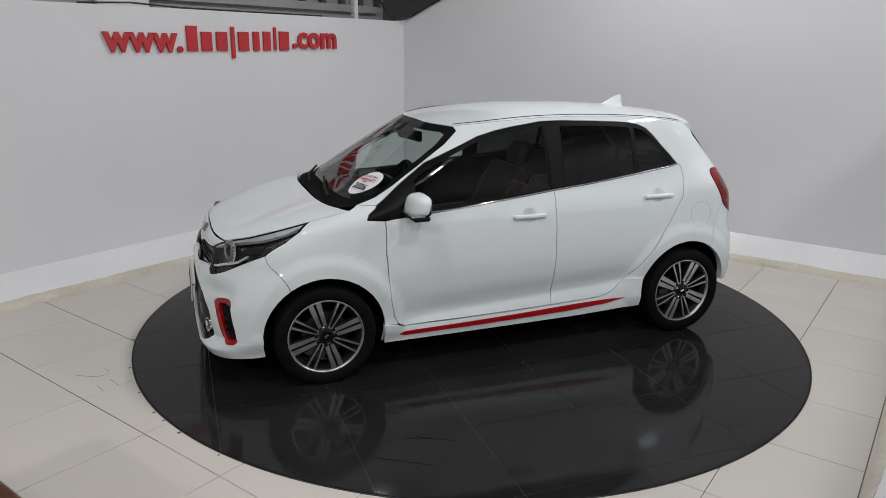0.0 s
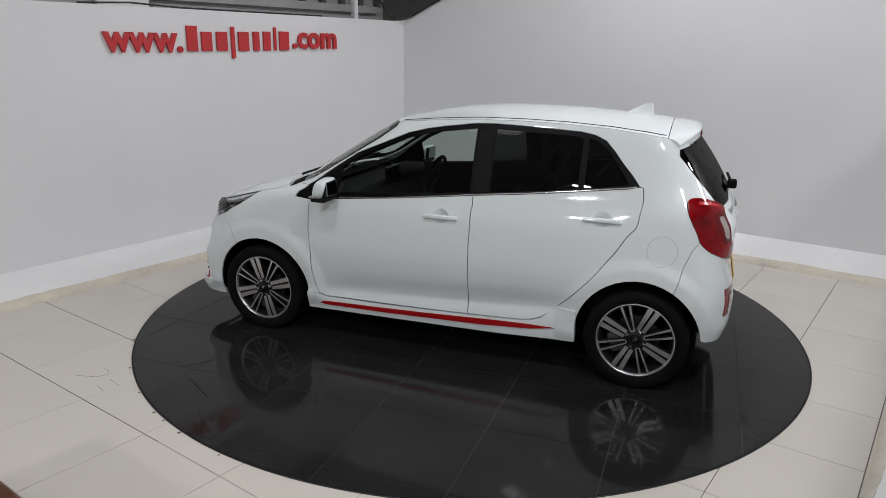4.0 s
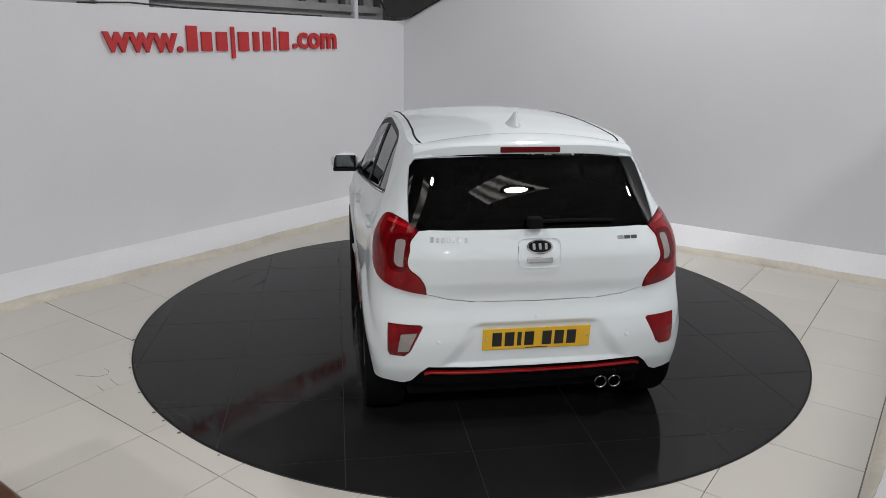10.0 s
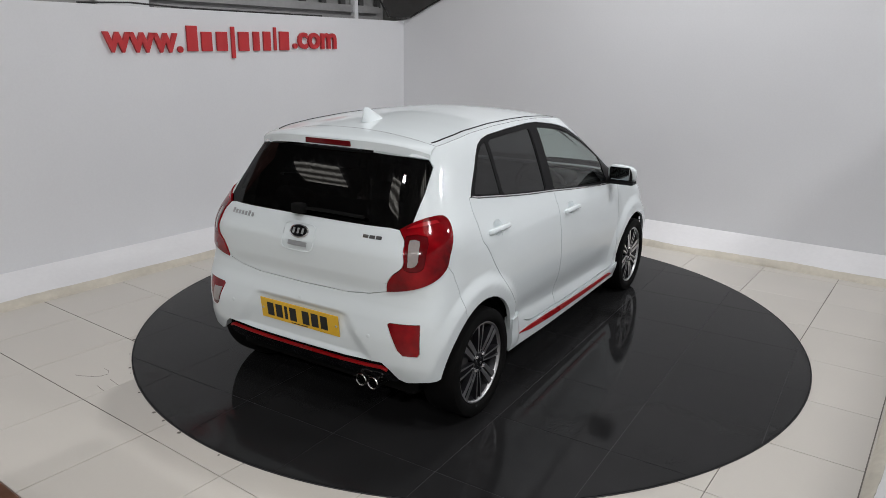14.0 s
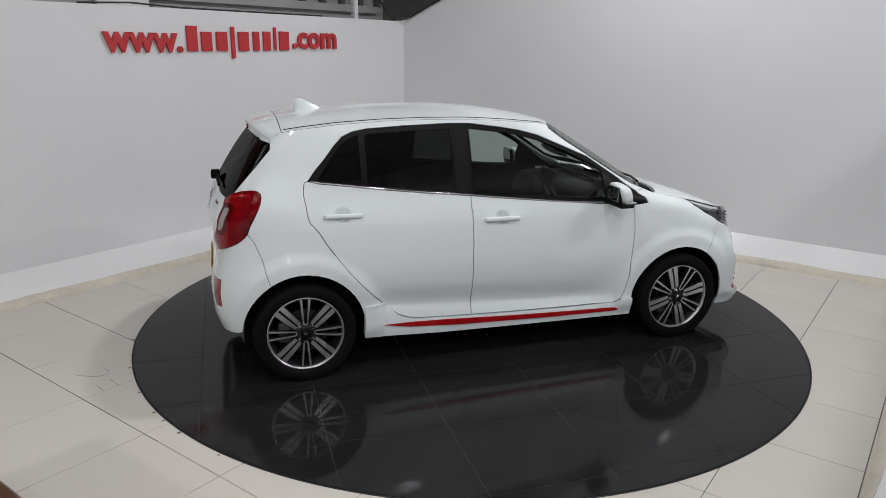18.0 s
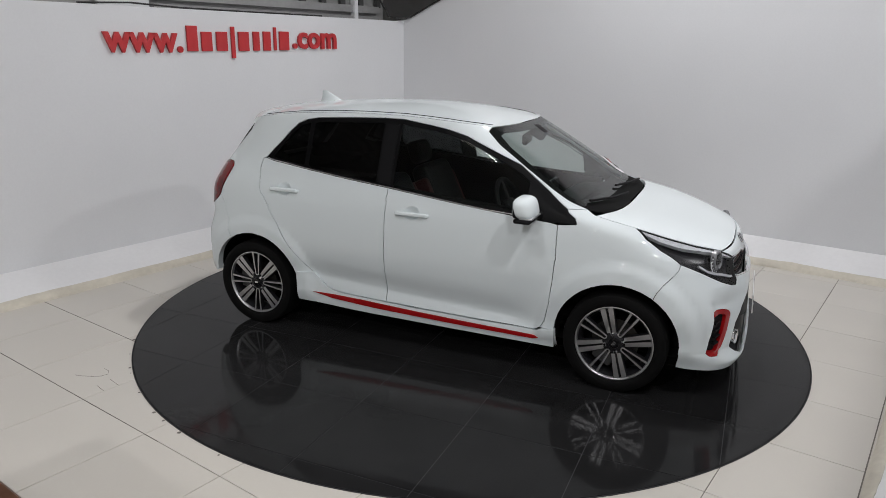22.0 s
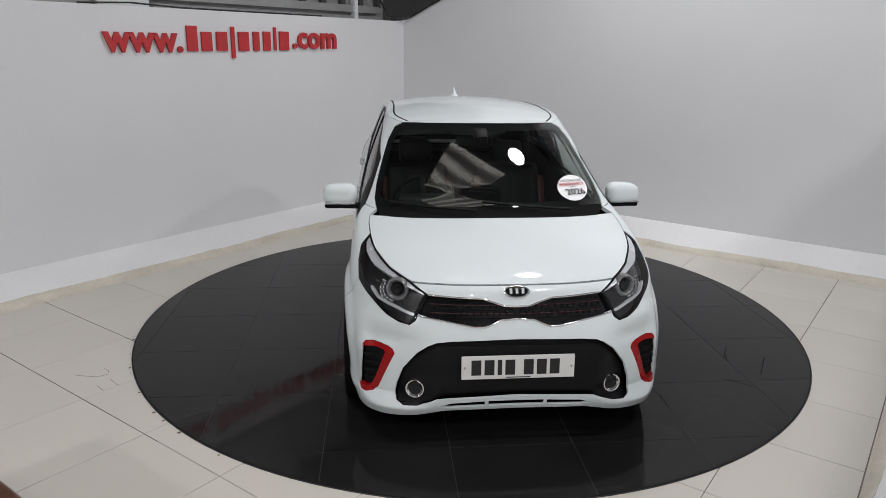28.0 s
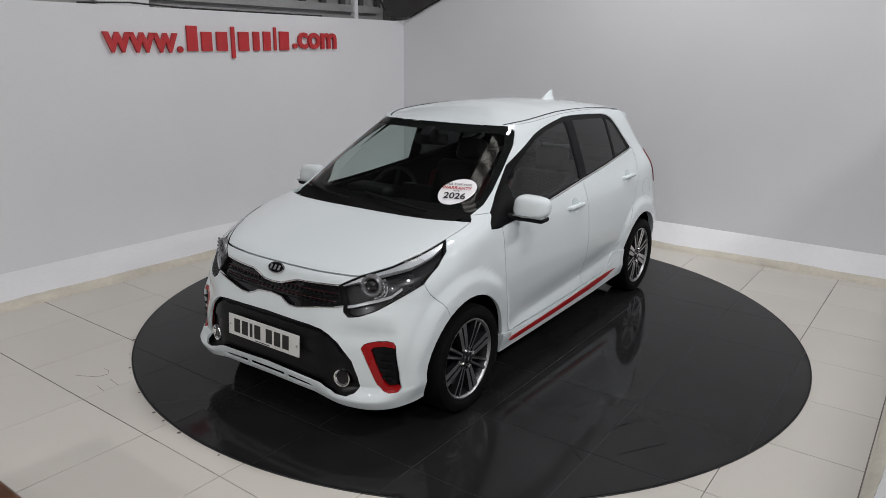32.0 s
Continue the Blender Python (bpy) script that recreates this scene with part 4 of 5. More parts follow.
        part("repeater", box((-0.01, -0.088, -0.050), (0.062, 0.088, -0.041), 0.003), SILVERGREY, mirror, "clear side repeater strip")
        part("mirror_back", box((-0.050, -0.082, -0.048), (-0.024, 0.082, 0.047), 0.012, segs=3), MATTBLACK, mirror, "black rear frame of the mirror", True)
        part("mirror_glass", box((-0.0535, -0.070, -0.042), (-0.040, 0.070, 0.046), 0.006, segs=3), MIRRORGLASS, mirror, "mirror glass", m=pose(0, 0, 0, 0, 2, sign * 3))
        arm = tube([(0.02, 0, -0.062), (0.03, -sign * .06, -0.062), (0.06, -sign * .13, -0.056)], 0.018, 10)
        part("mirror_arm", arm, MATTBLACK, mirror, "", True)


def build_liner(car):
    """The dark inner body behind joints and openings."""
    arches = [[on_skin(("x", ax + 0.352 * math.cos(2 * math.pi * k / 40), max(.19, HUB_Z + 0.352 * math.sin(2 * math.pi * k / 40)))) for k in range(40)] for ax in AXLES]
    outline = [(3.0, .24)] + BUMP_LOW[1:-2] + line_on("x", [(1.0, .235), (0, .235), (-1.0, .24)]) + line_on("r", [(.60, .40), (.3, .40)]) + [(0.0, .40), (0.0, 1.33)] + line_on("r", [(.45, 1.325)]) + line_on("x", [(-1.25, 1.36)]) + RAIL[-2:3:-1] + RAIL[3::-1]
    ws = [(3.0, HOOD_Z + .004)] + line_on("f", [(.56, HOOD_Z + .004)]) + WS_EDGE + RAIL[2::-1]
    panel("inner_body", outline, INNER, car, holes=[*arches, DLO, ws, GLASS_R], off=-0.052, rim=0.0, gap=0, both=True)
    for ax in AXLES:
        for sign in (1, -1):
            well = lathe([(0.353, 0.0), (0.353, 0.30), (0.01, 0.30)], 40)
            well.transform(pose(ax, sign * .732, HUB_Z) @ Matrix.Rotation(radians(180 if sign > 0 else 0), 4, "Z"))
            for v in well.verts:
                v.co.z = max(v.co.z, .36 if ax < 0 else .24)
            part("wheel_well", well, INNER, car)
    tub = box((-1.52, -.60, .17), (1.62, .60, .30), 0.03)
    part("underbody", tub, INNER, car, "dark underbody")
    part("cowl", box((-.12, -.56, -.01), (.10, .56, .0), 0.002), INNER, car, "black windscreen cowl", m=pose(.99, 0, .945, 0, 12, 0))


# ---- lamps and grilles at the nose ----
HL_STRIP = HL_TOP + HL_TIP + line_on("x", [(1.31, .885), (1.38, .858)]) + line_on("f", [(.668, .834), (.652, .824), (.60, .810), (.554, .797), (.50, .774), (.449, .752), (.412, .740), (.404, .750)])


def build_nose(car):
    covers = panel("headlight", HEADLIGHT, LAMPGLASS, car, off=0.0005, rim=0.0, gap=0.003, label="clear swept-back projector headlight")
    bowls = panel("lamp_housing", HEADLIGHT, LAMPDARK, car, off=-0.040, rim=0.0, gap=0)
    rims = panel("lamp_rim", HEADLIGHT, INNER, car, off=-0.002, rim=0.05, gap=0.0, holes=[[(p[0] + (2.42 - p[0]) * 0.055, p[1] + (.77 - p[1]) * 0.06) for p in HEADLIGHT]])
    strip = panel("lamp_strip", HL_STRIP, LAMPSILVER, car, off=-0.006, rim=0.02, gap=0.004, label="silver strip along the lamp's top edge")
    low = line_on("f", [(.672, .738), (.642, .704), (.60, .690), (.552, .678), (.50, .662), (.465, .655), (.462, .666), (.50, .674), (.552, .691), (.60, .703), (.642, .720), (.668, .752)])
    drl = panel("running_light", low, LAMPSILVER, car, off=-0.012, rim=0.015, gap=0, label="silver daytime running light bar")
    for i, sign in enumerate((1, -1)):
        p, n = skin_point(("f", .548, .760), -0.012)
        m = facing((p.x, sign * p.y, p.z), (0.93, sign * 0.32, 0.12))
        ring = lathe([(0.031, -0.014), (0.036, 0.0), (0.044, 0.006), (0.053, 0.001), (0.056, -0.02), (0.034, -0.026)], 40)
        ring.transform(Matrix.Rotation(radians(-90), 4, "Z"))
        part("projector_ring", ring, LAMPGREY, covers[i], "silver projector ring", True, m)
        ball = bmesh.new()
        bmesh.ops.create_uvsphere(ball, u_segments=24, v_segments=14, radius=0.035)
        part("projector_lens", ball, GLOSSBLACK, covers[i], "dark projector lens", True, m @ pose(-0.022, 0, 0))
        for k in range(6):
            a = -radians(62 + 16 * k)
            fin = box((-0.004, -0.005, -0.010), (0.006, 0.005, 0.010), 0.002)
            part("reflector_fin", fin, LAMPGREY, covers[i], "", False, m @ Matrix.Rotation(a * sign, 4, "X") @ pose(-0.004, 0, 0.070))
        for rr, a0, a1 in ((0.067, -75, 30), (0.081, -70, 12)):
            arc = [(0.002, sign * rr * math.cos(radians(a0 + (a1 - a0) * q / 16)), rr * math.sin(radians(a0 + (a1 - a0) * q / 16)) * 0.8 - 0.006) for q in range(17)]
            part("light_guide", tube(arc, 0.0032, 6), LAMPSILVER, covers[i], "clear curved light guide", True, m @ pose(-0.006, 0, 0))
        for o in (bowls[i], rims[i], strip[i], drl[i]):
            o.parent = covers[i]
    grille = panel("upper_grille", GRILLE, GLOSSBLACK, car, off=-0.022, rim=0.0, gap=0, both=True, label="slim black upper grille with red-tinted mesh")[0]
    for k in range(5):
        z = .652 + .018 * k
        ribbon("mesh_bar", [("f", y, z + (0.014 * y)) for y in (.015, .1, .2, .3, .40)], 0.004, 0.004, GRILLERED if k % 2 else MATTBLACK, grille, both=True, lift=-0.019)
    for k in range(26):
        y = -0.38 + 0.76 * k / 25
        for row in (0, 1):
            yy = y + 0.015 * row
            if abs(yy) < .40:
                p, n = skin_point(("f", abs(yy), .672 + .03 * row), -0.017)
                part("mesh_link", box((-0.003, -0.002, -0.010), (0.002, 0.002, 0.010)), MATTBLACK, grille, "", False, facing((p.x, math.copysign(p.y, yy), p.z), (n.x, math.copysign(n.y, yy), n.z)))
    ribbon("grille_trim", [("f", .001, .701), ("f", .06, .704), ("f", .11, .721), ("f", .16, .736), ("f", .22, .738), ("f", .405, .748)], 0.009, 0.006, CHROME, grille, both=True, label="chrome upper grille trim", lift=-0.004)
    ribbon("grille_trim", [("f", .001, .650), ("f", .08, .644), ("f", .115, .628), ("f", .15, .616), ("f", .20, .617), ("f", .31, .637), ("f", .45, .657)], 0.009, 0.009, CHROME, grille, both=True, label="chrome lower grille trim", lift=-0.004)
    lower = panel("lower_grille", LOWER, SATINBLACK, car, off=-0.035, rim=0.0, gap=0, both=True, label="large gloss black lower grille")[0]
    panel("grille_band", line_on("f", [(0, .535), (.36, .532), (.43, .50), (.48, .43), (.0, .425)]), SATINBLACK, lower, off=-0.020, rim=0.02, gap=0, both=True, label="matt grey-black number plate panel")
    for sl in (SLOT_MID,):
        panel("lip_slot", sl, INNER, car, off=-0.03, rim=0.0, gap=0, both=True)
    panel("lip_slot", SLOT_SIDE, INNER, car, off=-0.03, rim=0.0, gap=0)
    for sign in (1, -1):
        p, n = skin_point(("f", .478, .310), -0.026)
        m = facing((p.x, sign * p.y, p.z), (0.96, sign * 0.22, 0.05))
        ring = lathe([(0.030, -0.004), (0.038, 0.006), (0.043, 0.007), (0.048, -0.004), (0.048, -0.02)], 36)
        ring.transform(Matrix.Rotation(radians(-90), 4, "Z"))
        fog = part("fog_light", ring, CHROME, car, "round front fog light with chrome ring", True, m)
        part("fog_lens", oval((0.034, 0.034), 0.008), GLOSSBLACK, fog, "clear fog lamp lens", True, pose(-0.010, 0, 0))
    # side intakes: red frames round black louvres
    brim = line_on("f", [(.704, .498), (.692, .512), (.66, .515), (.62, .512), (.585, .504), (.566, .493), (.558, .475), (.585, .42), (.615, .35), (.636, .297), (.657, .277), (.69, .271), (.720, .272), (.7245, .290)])
    bay = line_on("f", [(.7225, .298), (.68, .296), (.668, .305), (.648, .35), (.625, .415), (.603, .474), (.611, .484), (.65, .490), (.695, .488), (.7055, .486)])
    frames = panel("intake_frame", brim + bay, CARRED, car, off=-0.003, rim=0.035, gap=0.001, label="red painted air intake surround, open to the flank")
    backs = panel("intake_mesh", bay + line_on("f", [(.713, .44), (.720, .36)]), MATTBLACK, car, off=-0.022, rim=0.0, gap=0, label="black intake louvres")
    for i, sign in enumerate((1, -1)):
        backs[i].parent = frames[i]
        for k in range(4):
            p, n = skin_point(("f", .668, .335 + .038 * k), -0.014)
            part("louvre", box((-0.012, -0.034, -0.005), (0.008, 0.034, 0.005), 0.002), MATTBLACK, frames[i], "", False, facing((p.x, sign * p.y, p.z), (n.x, sign * n.y, n.z)))
    badge(car, 1, ("f", 0.0001, .763), 0.060, 0.030)


def badge(car, sign, spec, ry, rz):
    """An oval marque plate, kept plain."""
    p, n = skin_point(spec, 0.001)
    m = facing((p.x, 0, p.z), (n.x, 0, n.z))
    plate = part("badge", oval((ry, rz), 0.006), CHROME, car, "plain oval chrome and black badge", True, m)
    part("badge_field", oval((ry * 0.90, rz * 0.84), 0.0075), GLOSSBLACK, plate, "", True)
    for k in (-1, 0, 1):
        part("badge_bar", box((0.008, -0.0065, -rz * 0.42), (0.0105, 0.0065, rz * 0.42), 0.001), SILVERGREY, plate, "", False, pose(0, k * ry * 0.46, 0))


def number_plate(car, name, spec_x, z, field, label, lean):
    """A plate whose characters are kept as plain bars."""
    sign = 1 if spec_x > 0 else -1
    m = Matrix.Translation((spec_x, 0, z)) @ Matrix.Rotation(radians(lean) * -sign, 4, "Y") @ (Matrix.Identity(4) if sign > 0 else Matrix.Rotation(math.pi, 4, "Z"))
    plate = part(name, box((-0.003, -0.26, -0.0555), (0.003, 0.26, 0.0555), 0.0025), field, car, label, False, m)
    y = -0.215
    for k in range(7):
        w = 0.045 if k != 2 else 0.020
        part("plate_bar", box((0.003, y, -0.036), (0.0042, y + w, 0.036)), INK, plate)
        y += w + (0.015 if k != 3 else 0.040)
    part("plate_foot", box((0.003, -0.055, -0.050), (0.004, 0.055, -0.046)), INK, plate)
    for s in (-1, 1):
        part("plate_screw", lathe([(0.001, 0.002), (0.005, 0.002), (0.0055, 0), (0.006, -0.001)], 12), SILVERGREY, plate, "", False, pose(0.004, s * 0.245, 0, 0, 0, -90))


# ---- the tail ----
def build_tail(car):
    clear = flowing([(.478, .986), (.512, .983), (.511, .945), (.506, .90), (.490, .876), (.465, .872), (.470, .90), (.473, .945)], 2, True)
    core = flowing([(.467, 1.003), (.540, .999), (.536, .93), (.520, .87), (.490, .852), (.453, .861), (.4625, .90), (.4635, .95)], 2, True)
    wedge = [(.462, 1.030), (.545, 1.046), (.600, 1.052), (.585, 1.066), (.53, 1.060), (.49, 1.046)]
    lamps = panel("tail_light", TAILLIGHT, REDLENS, car, off=0.0065, rim=0.035, gap=0.0015, label="red wraparound tail light with clear insert", holes=[core, wedge], fine=2)
    a = panel("reversing_lens", clear, CLEARLENS, car, off=0.0045, rim=0.012, gap=0.0008, label="clear ribbed lens")
    b = panel("brake_lens", core, REDDARK, car, off=0.0058, rim=0.010, gap=0.0, label="dark red inner lens", holes=[clear])
    c = panel("light_guide", wedge, REDBRIGHT, car, off=0.0055, rim=0.010, gap=0.0, label="bright red upper lens")
    for i in (0, 1):
        a[i].parent = b[i].parent = c[i].parent = lamps[i]
    inset = line_on("r", [(.640, .560), (.567, .566), (.606, .478), (.655, .474)])
    refl = panel("rear_reflector", REFL, REDLENS, car, off=-0.003, rim=0.02, gap=0.001, label="red rear bumper lamp")
    p = panel("reverse_lamp", inset, CLEARLENS, car, off=0.001, rim=0.008, gap=0.0, label="clear reversing lamp insert")
    p[0].parent = refl[0]
    bpy.data.objects.remove(p[1])
    low = line_on("r", [(0, .392), (.30, .396), (.50, .404), (.545, .37), (.58, .315), (.60, .295), (.55, .26), (0, .24)])
    panel("diffuser", low, GLOSSBLACK, car, off=-0.028, rim=0.0, gap=0, both=True, label="gloss black lower rear valance")
    ribbon("diffuser_stripe", [("r", .001, .342), ("r", .25, .344), ("r", .40, .350), ("r", .50, .358), ("r", .530, .348)], 0.013, 0.012, CARRED, car, both=True, label="red line across the rear valance", lift=-0.016)
    for y in (-.353, -.424):
        pipe = lathe([(0.026, -0.08), (0.026, 0.0), (0.0295, 0.004), (0.033, 0.0), (0.034, -0.12)], 28)
        part("tailpipe", pipe, DARKCHROME, car, "round chrome twin tailpipe", True, pose(-1.635, y, .248, 0, 0, 90))
    part("silencer", box((-1.50, -.52, .19), (-1.25, .1, .30), 0.05, segs=3), INNER, car, "dark exhaust silencer", True)
    # handle recess, badge, lettering kept as plain bars, sensors
    pz, nz = skin_point(("r", 0.0001, .935), 0.0)
    frame_m = facing((pz.x, 0, .932), (nz.x, 0, nz.z))
    loop = [(0.0008, 0.10 * math.copysign(abs(math.cos(a)) ** 0.35, math.cos(a)), 0.068 * math.copysign(abs(math.sin(a)) ** 0.35, math.sin(a))) for a in [2 * math.pi * k / 60 for k in range(61)]]
    handle = part("tailgate_handle", tube(loop, 0.0022, 6), PAINT, car, "rounded handle surround on the tailgate", True, frame_m)
    part("handle_slot", box((-0.002, -0.060, -0.046), (0.003, 0.060, -0.022), 0.004), SILVERGREY, handle, "grey finger recess")
    badge(car, -1, ("r", 0.0001, .957), 0.062, 0.034)
    for k in range(7):
        y = .492 - k * 0.0255
        p, n = skin_point(("r", y, .992))
        tall = 0.020 if k in (0, 5) else 0.013
        part("badge_bar", box((0, -0.0085, -0.012), (0.003, 0.0065, tall - 0.004), 0.001), SILVERGREY, car, "plain chrome bar of the model badge", False, facing(p, n))
    for k in range(3):
        p, n = skin_point(("r", .395 + k * .035, .986))
        part("badge_bar", box((0, -0.015, -0.008), (0.003, 0.015, 0.008), 0.001), CHROME if k < 1 else DARKMETAL, car, "plain bar of the trim badge", False, facing((p.x, -p.y, p.z), (n.x, -n.y, n.z)))
    for y, z in ((.467, .52), (-.442, .52), (.0, .622)):
        p, n = skin_point(("r", abs(y) + 1e-4, z))
        disc = lathe([(0.001, 0.0012), (0.009, 0.0012), (0.0105, 0.0)], 18)
        disc.transform(Matrix.Rotation(radians(-90), 4, "Z"))
        part("parking_sensor", disc, PAINT, car, "small round parking sensor", True, facing((p.x, math.copysign(p.y, y) if y else 0, p.z), (n.x, math.copysign(n.y, y) if y else 0, n.z)))
    # rear wiper
    pa, na = skin_point(("r", .01, 1.058), 0.016)
    pb, nb = skin_point(("r", .365, 1.062), 0.014)
    wiper = part("rear_wiper", tube([(pa.x, 0.03, pa.z), (pa.x - .004, -.15, pa.z + .006), (pb.x - .006, -.365, pb.z - .002)], 0.0085, 8), INNER, car, "black rear wiper arm", True)
    part("wiper_hub", box((-0.03, -0.034, -0.026), (0.024, 0.034, 0.026), 0.012, segs=3), INNER, wiper, "", True, pose(pa.x - 0.012, 0.02, pa.z))


# ---- wheels ----
def build_wheel(car):
    tyre = [(0.213, -0.085), (0.225, -0.097), (0.262, -0.100), (0.279, -0.092), (0.2845, -0.075), (0.2865, -0.04), (0.286, 0.0), (0.2865, 0.04), (0.2845, 0.075), (0.279, 0.092), (0.262, 0.100), (0.240, 0.100), (0.225, 0.096), (0.214, 0.086)]
    rim = part("wheel", lathe([(0.204, -0.085), (0.196, -0.06), (0.185, -0.02), (0.180, 0.02), (0.188, 0.055), (0.200, 0.072), (0.204, 0.080)], 64), DARKALLOY, car, "dark grey twin-spoke alloy wheel", True)
    part("tyre", lathe(tyre, 72), RUBBER, rim, "black low-profile tyre", True)
    part("rim_lip", lathe([(0.200, 0.072), (0.204, 0.083), (0.2085, 0.0865), (0.214, 0.086), (0.216, 0.080)], 72), ALLOY, rim, "machined rim lip", True)
    part("brake_disc", lathe([(0.05, 0.030), (0.128, 0.030), (0.130, 0.020), (0.05, 0.020)], 48), DISCMETAL, rim, "bare iron brake disc", True)
    part("brake_drum", lathe([(0.01, -0.06), (0.192, -0.06), (0.192, -0.05), (0.01, -0.05)], 40), INNER, rim)
    part("caliper", box((0.07, 0.0, -0.06), (0.15, 0.055, 0.06), 0.015), DARKMETAL, rim)
    for k in range(8):
        a = radians(45 * k)
        wide = k % 2 == 1
        body, face = bmesh.new(), bmesh.new()
        for side in (-1, 1):
            inner_r, outer_r = (0.060, 0.206) if wide else (0.058, 0.206)
            ia, oa = (0.0150, 0.0215) if wide else (0.0105, 0.0235)
            hw0, hw1 = (0.0105, 0.0150) if wide else (0.0042, 0.0068)
            for bm, grow, y_in, y_out, drop in ((body, 0.0016, 0.0735, 0.0795, 0.032), (face, -0.0004, 0.0742, 0.0805, 0.006)):
                pts = [(-hw0 - grow + side * ia, inner_r, y_in), (hw0 + grow + side * ia, inner_r, y_in), (hw1 + grow + side * oa, outer_r, y_out), (-hw1 - grow + side * oa, outer_r, y_out)]
                mid = [((pts[0][0] + pts[3][0]) / 2, 0.128, 0.0785), ((pts[1][0] + pts[2][0]) / 2, 0.128, 0.0785)]
                loop = [pts[0], pts[1], mid[1], pts[2], pts[3], mid[0]]
                top = [bm.verts.new((x, y, r)) for x, r, y in loop]
                bot = [bm.verts.new((x, y - drop, r)) for x, r, y in loop]
                bm.faces.new((top[0], top[1], top[2], top[5]))
                bm.faces.new((top[5], top[2], top[3], top[4]))
                for i in range(6):
                    j = (i + 1) % 6
                    bm.faces.new((top[i], top[j], bot[j], bot[i]))
                if side > 0 and not wide:
                    # the bend that joins a slim pair
                    v = [bm.verts.new((0.0146 * math.cos(math.pi * q / 8) * f, h, 0.0585 - 0.012 * math.sin(math.pi * q / 8) * f)) for h in (y_in, y_in - drop) for f in (1.0, 0.45) for q in range(9)]
                    for q in range(8):
                        bm.faces.new((v[q], v[q + 1], v[q + 10], v[q + 9]))
                        bm.faces.new((v[q], v[q + 1], v[q + 19], v[q + 18]))
        part("spoke", body, DARKALLOY, rim, m=Matrix.Rotation(a, 4, "Y"))
        part("spoke_face", face, ALLOY, rim, m=Matrix.Rotation(a, 4, "Y"))
    part("hub", lathe([(0.063, 0.03), (0.061, 0.062), (0.054, 0.067), (0.032, 0.071), (0.029, 0.077), (0.001, 0.079)], 40), DARKALLOY, rim, "dark hub", True)
    part("centre_cap", lathe([(0.028, 0.077), (0.026, 0.083), (0.001, 0.085)], 28), GLOSSBLACK, rim, "black centre cap", True)
    part("cap_badge", box((-0.013, 0.0842, -0.006), (0.013, 0.0862, 0.006), 0.001), CHROME, rim)
    for k in range(4):
        a = radians(45 + 90 * k)
        part("wheel_nut", lathe([(0.0125, 0.060), (0.012, 0.082), (0.007, 0.088), (0.001, 0.088)], 10), CHROME, rim, "", True, pose(0.049 * math.cos(a), 0, 0.049 * math.sin(a)))
    rim.matrix_basis = pose(1.2, .705, .281, 0, 62, 0)
    copy_thing(rim, pose(-1.2, .700, .284, 0, 19, 0))
    copy_thing(rim, pose(1.2, -.705, .281, 0, 60, 180))
    copy_thing(rim, pose(-1.2, -.700, .284, 0, -1, 180))


# ---- inside the car ----
def seat(car, x, y, width, rear=False):
    base = part("rear_bench" if rear else "front_seat", box((-0.26, -width / 2, 0.0), (0.26, width / 2, 0.15), 0.05, segs=3), SEATCLOTH, car, "black leather seat with red edging", True, pose(x, y, .42, 0, -6, 0))
    back = box((-0.07, -width / 2, 0.0), (0.07, width / 2, 0.56), 0.06, segs=3)
    for v in back.verts:
        if not rear:
            v.co.y *= 1 - 0.28 * max(0, v.co.z - 0.2)
            v.co.x += 0.03 * abs(v.co.y) / (width / 2)
    part("backrest", back, SEATCLOTH, base, "", True, pose(-0.24, 0, 0.09, 0, -19 if not rear else -24, 0))
    for k in ((-1, 1) if rear else (0,)):
        part("headrest", box((-0.05, -0.125, 0.0), (0.05, 0.125, 0.17), 0.045, segs=3), SEATCLOTH, base, "", True, pose(-0.44 if not rear else -0.45, k * width * 0.27, 0.63 if not rear else 0.56, 0, -14, 0))
    if not rear:
        for k in (-1, 1):
            part("bolster", box((-0.075, -0.035, 0.02), (0.085, 0.035, 0.46), 0.03, segs=2), SEATRED, base, "red side bolster", True, pose(-0.24, k * (width / 2 - 0.02), 0.09, 0, -19, 0))


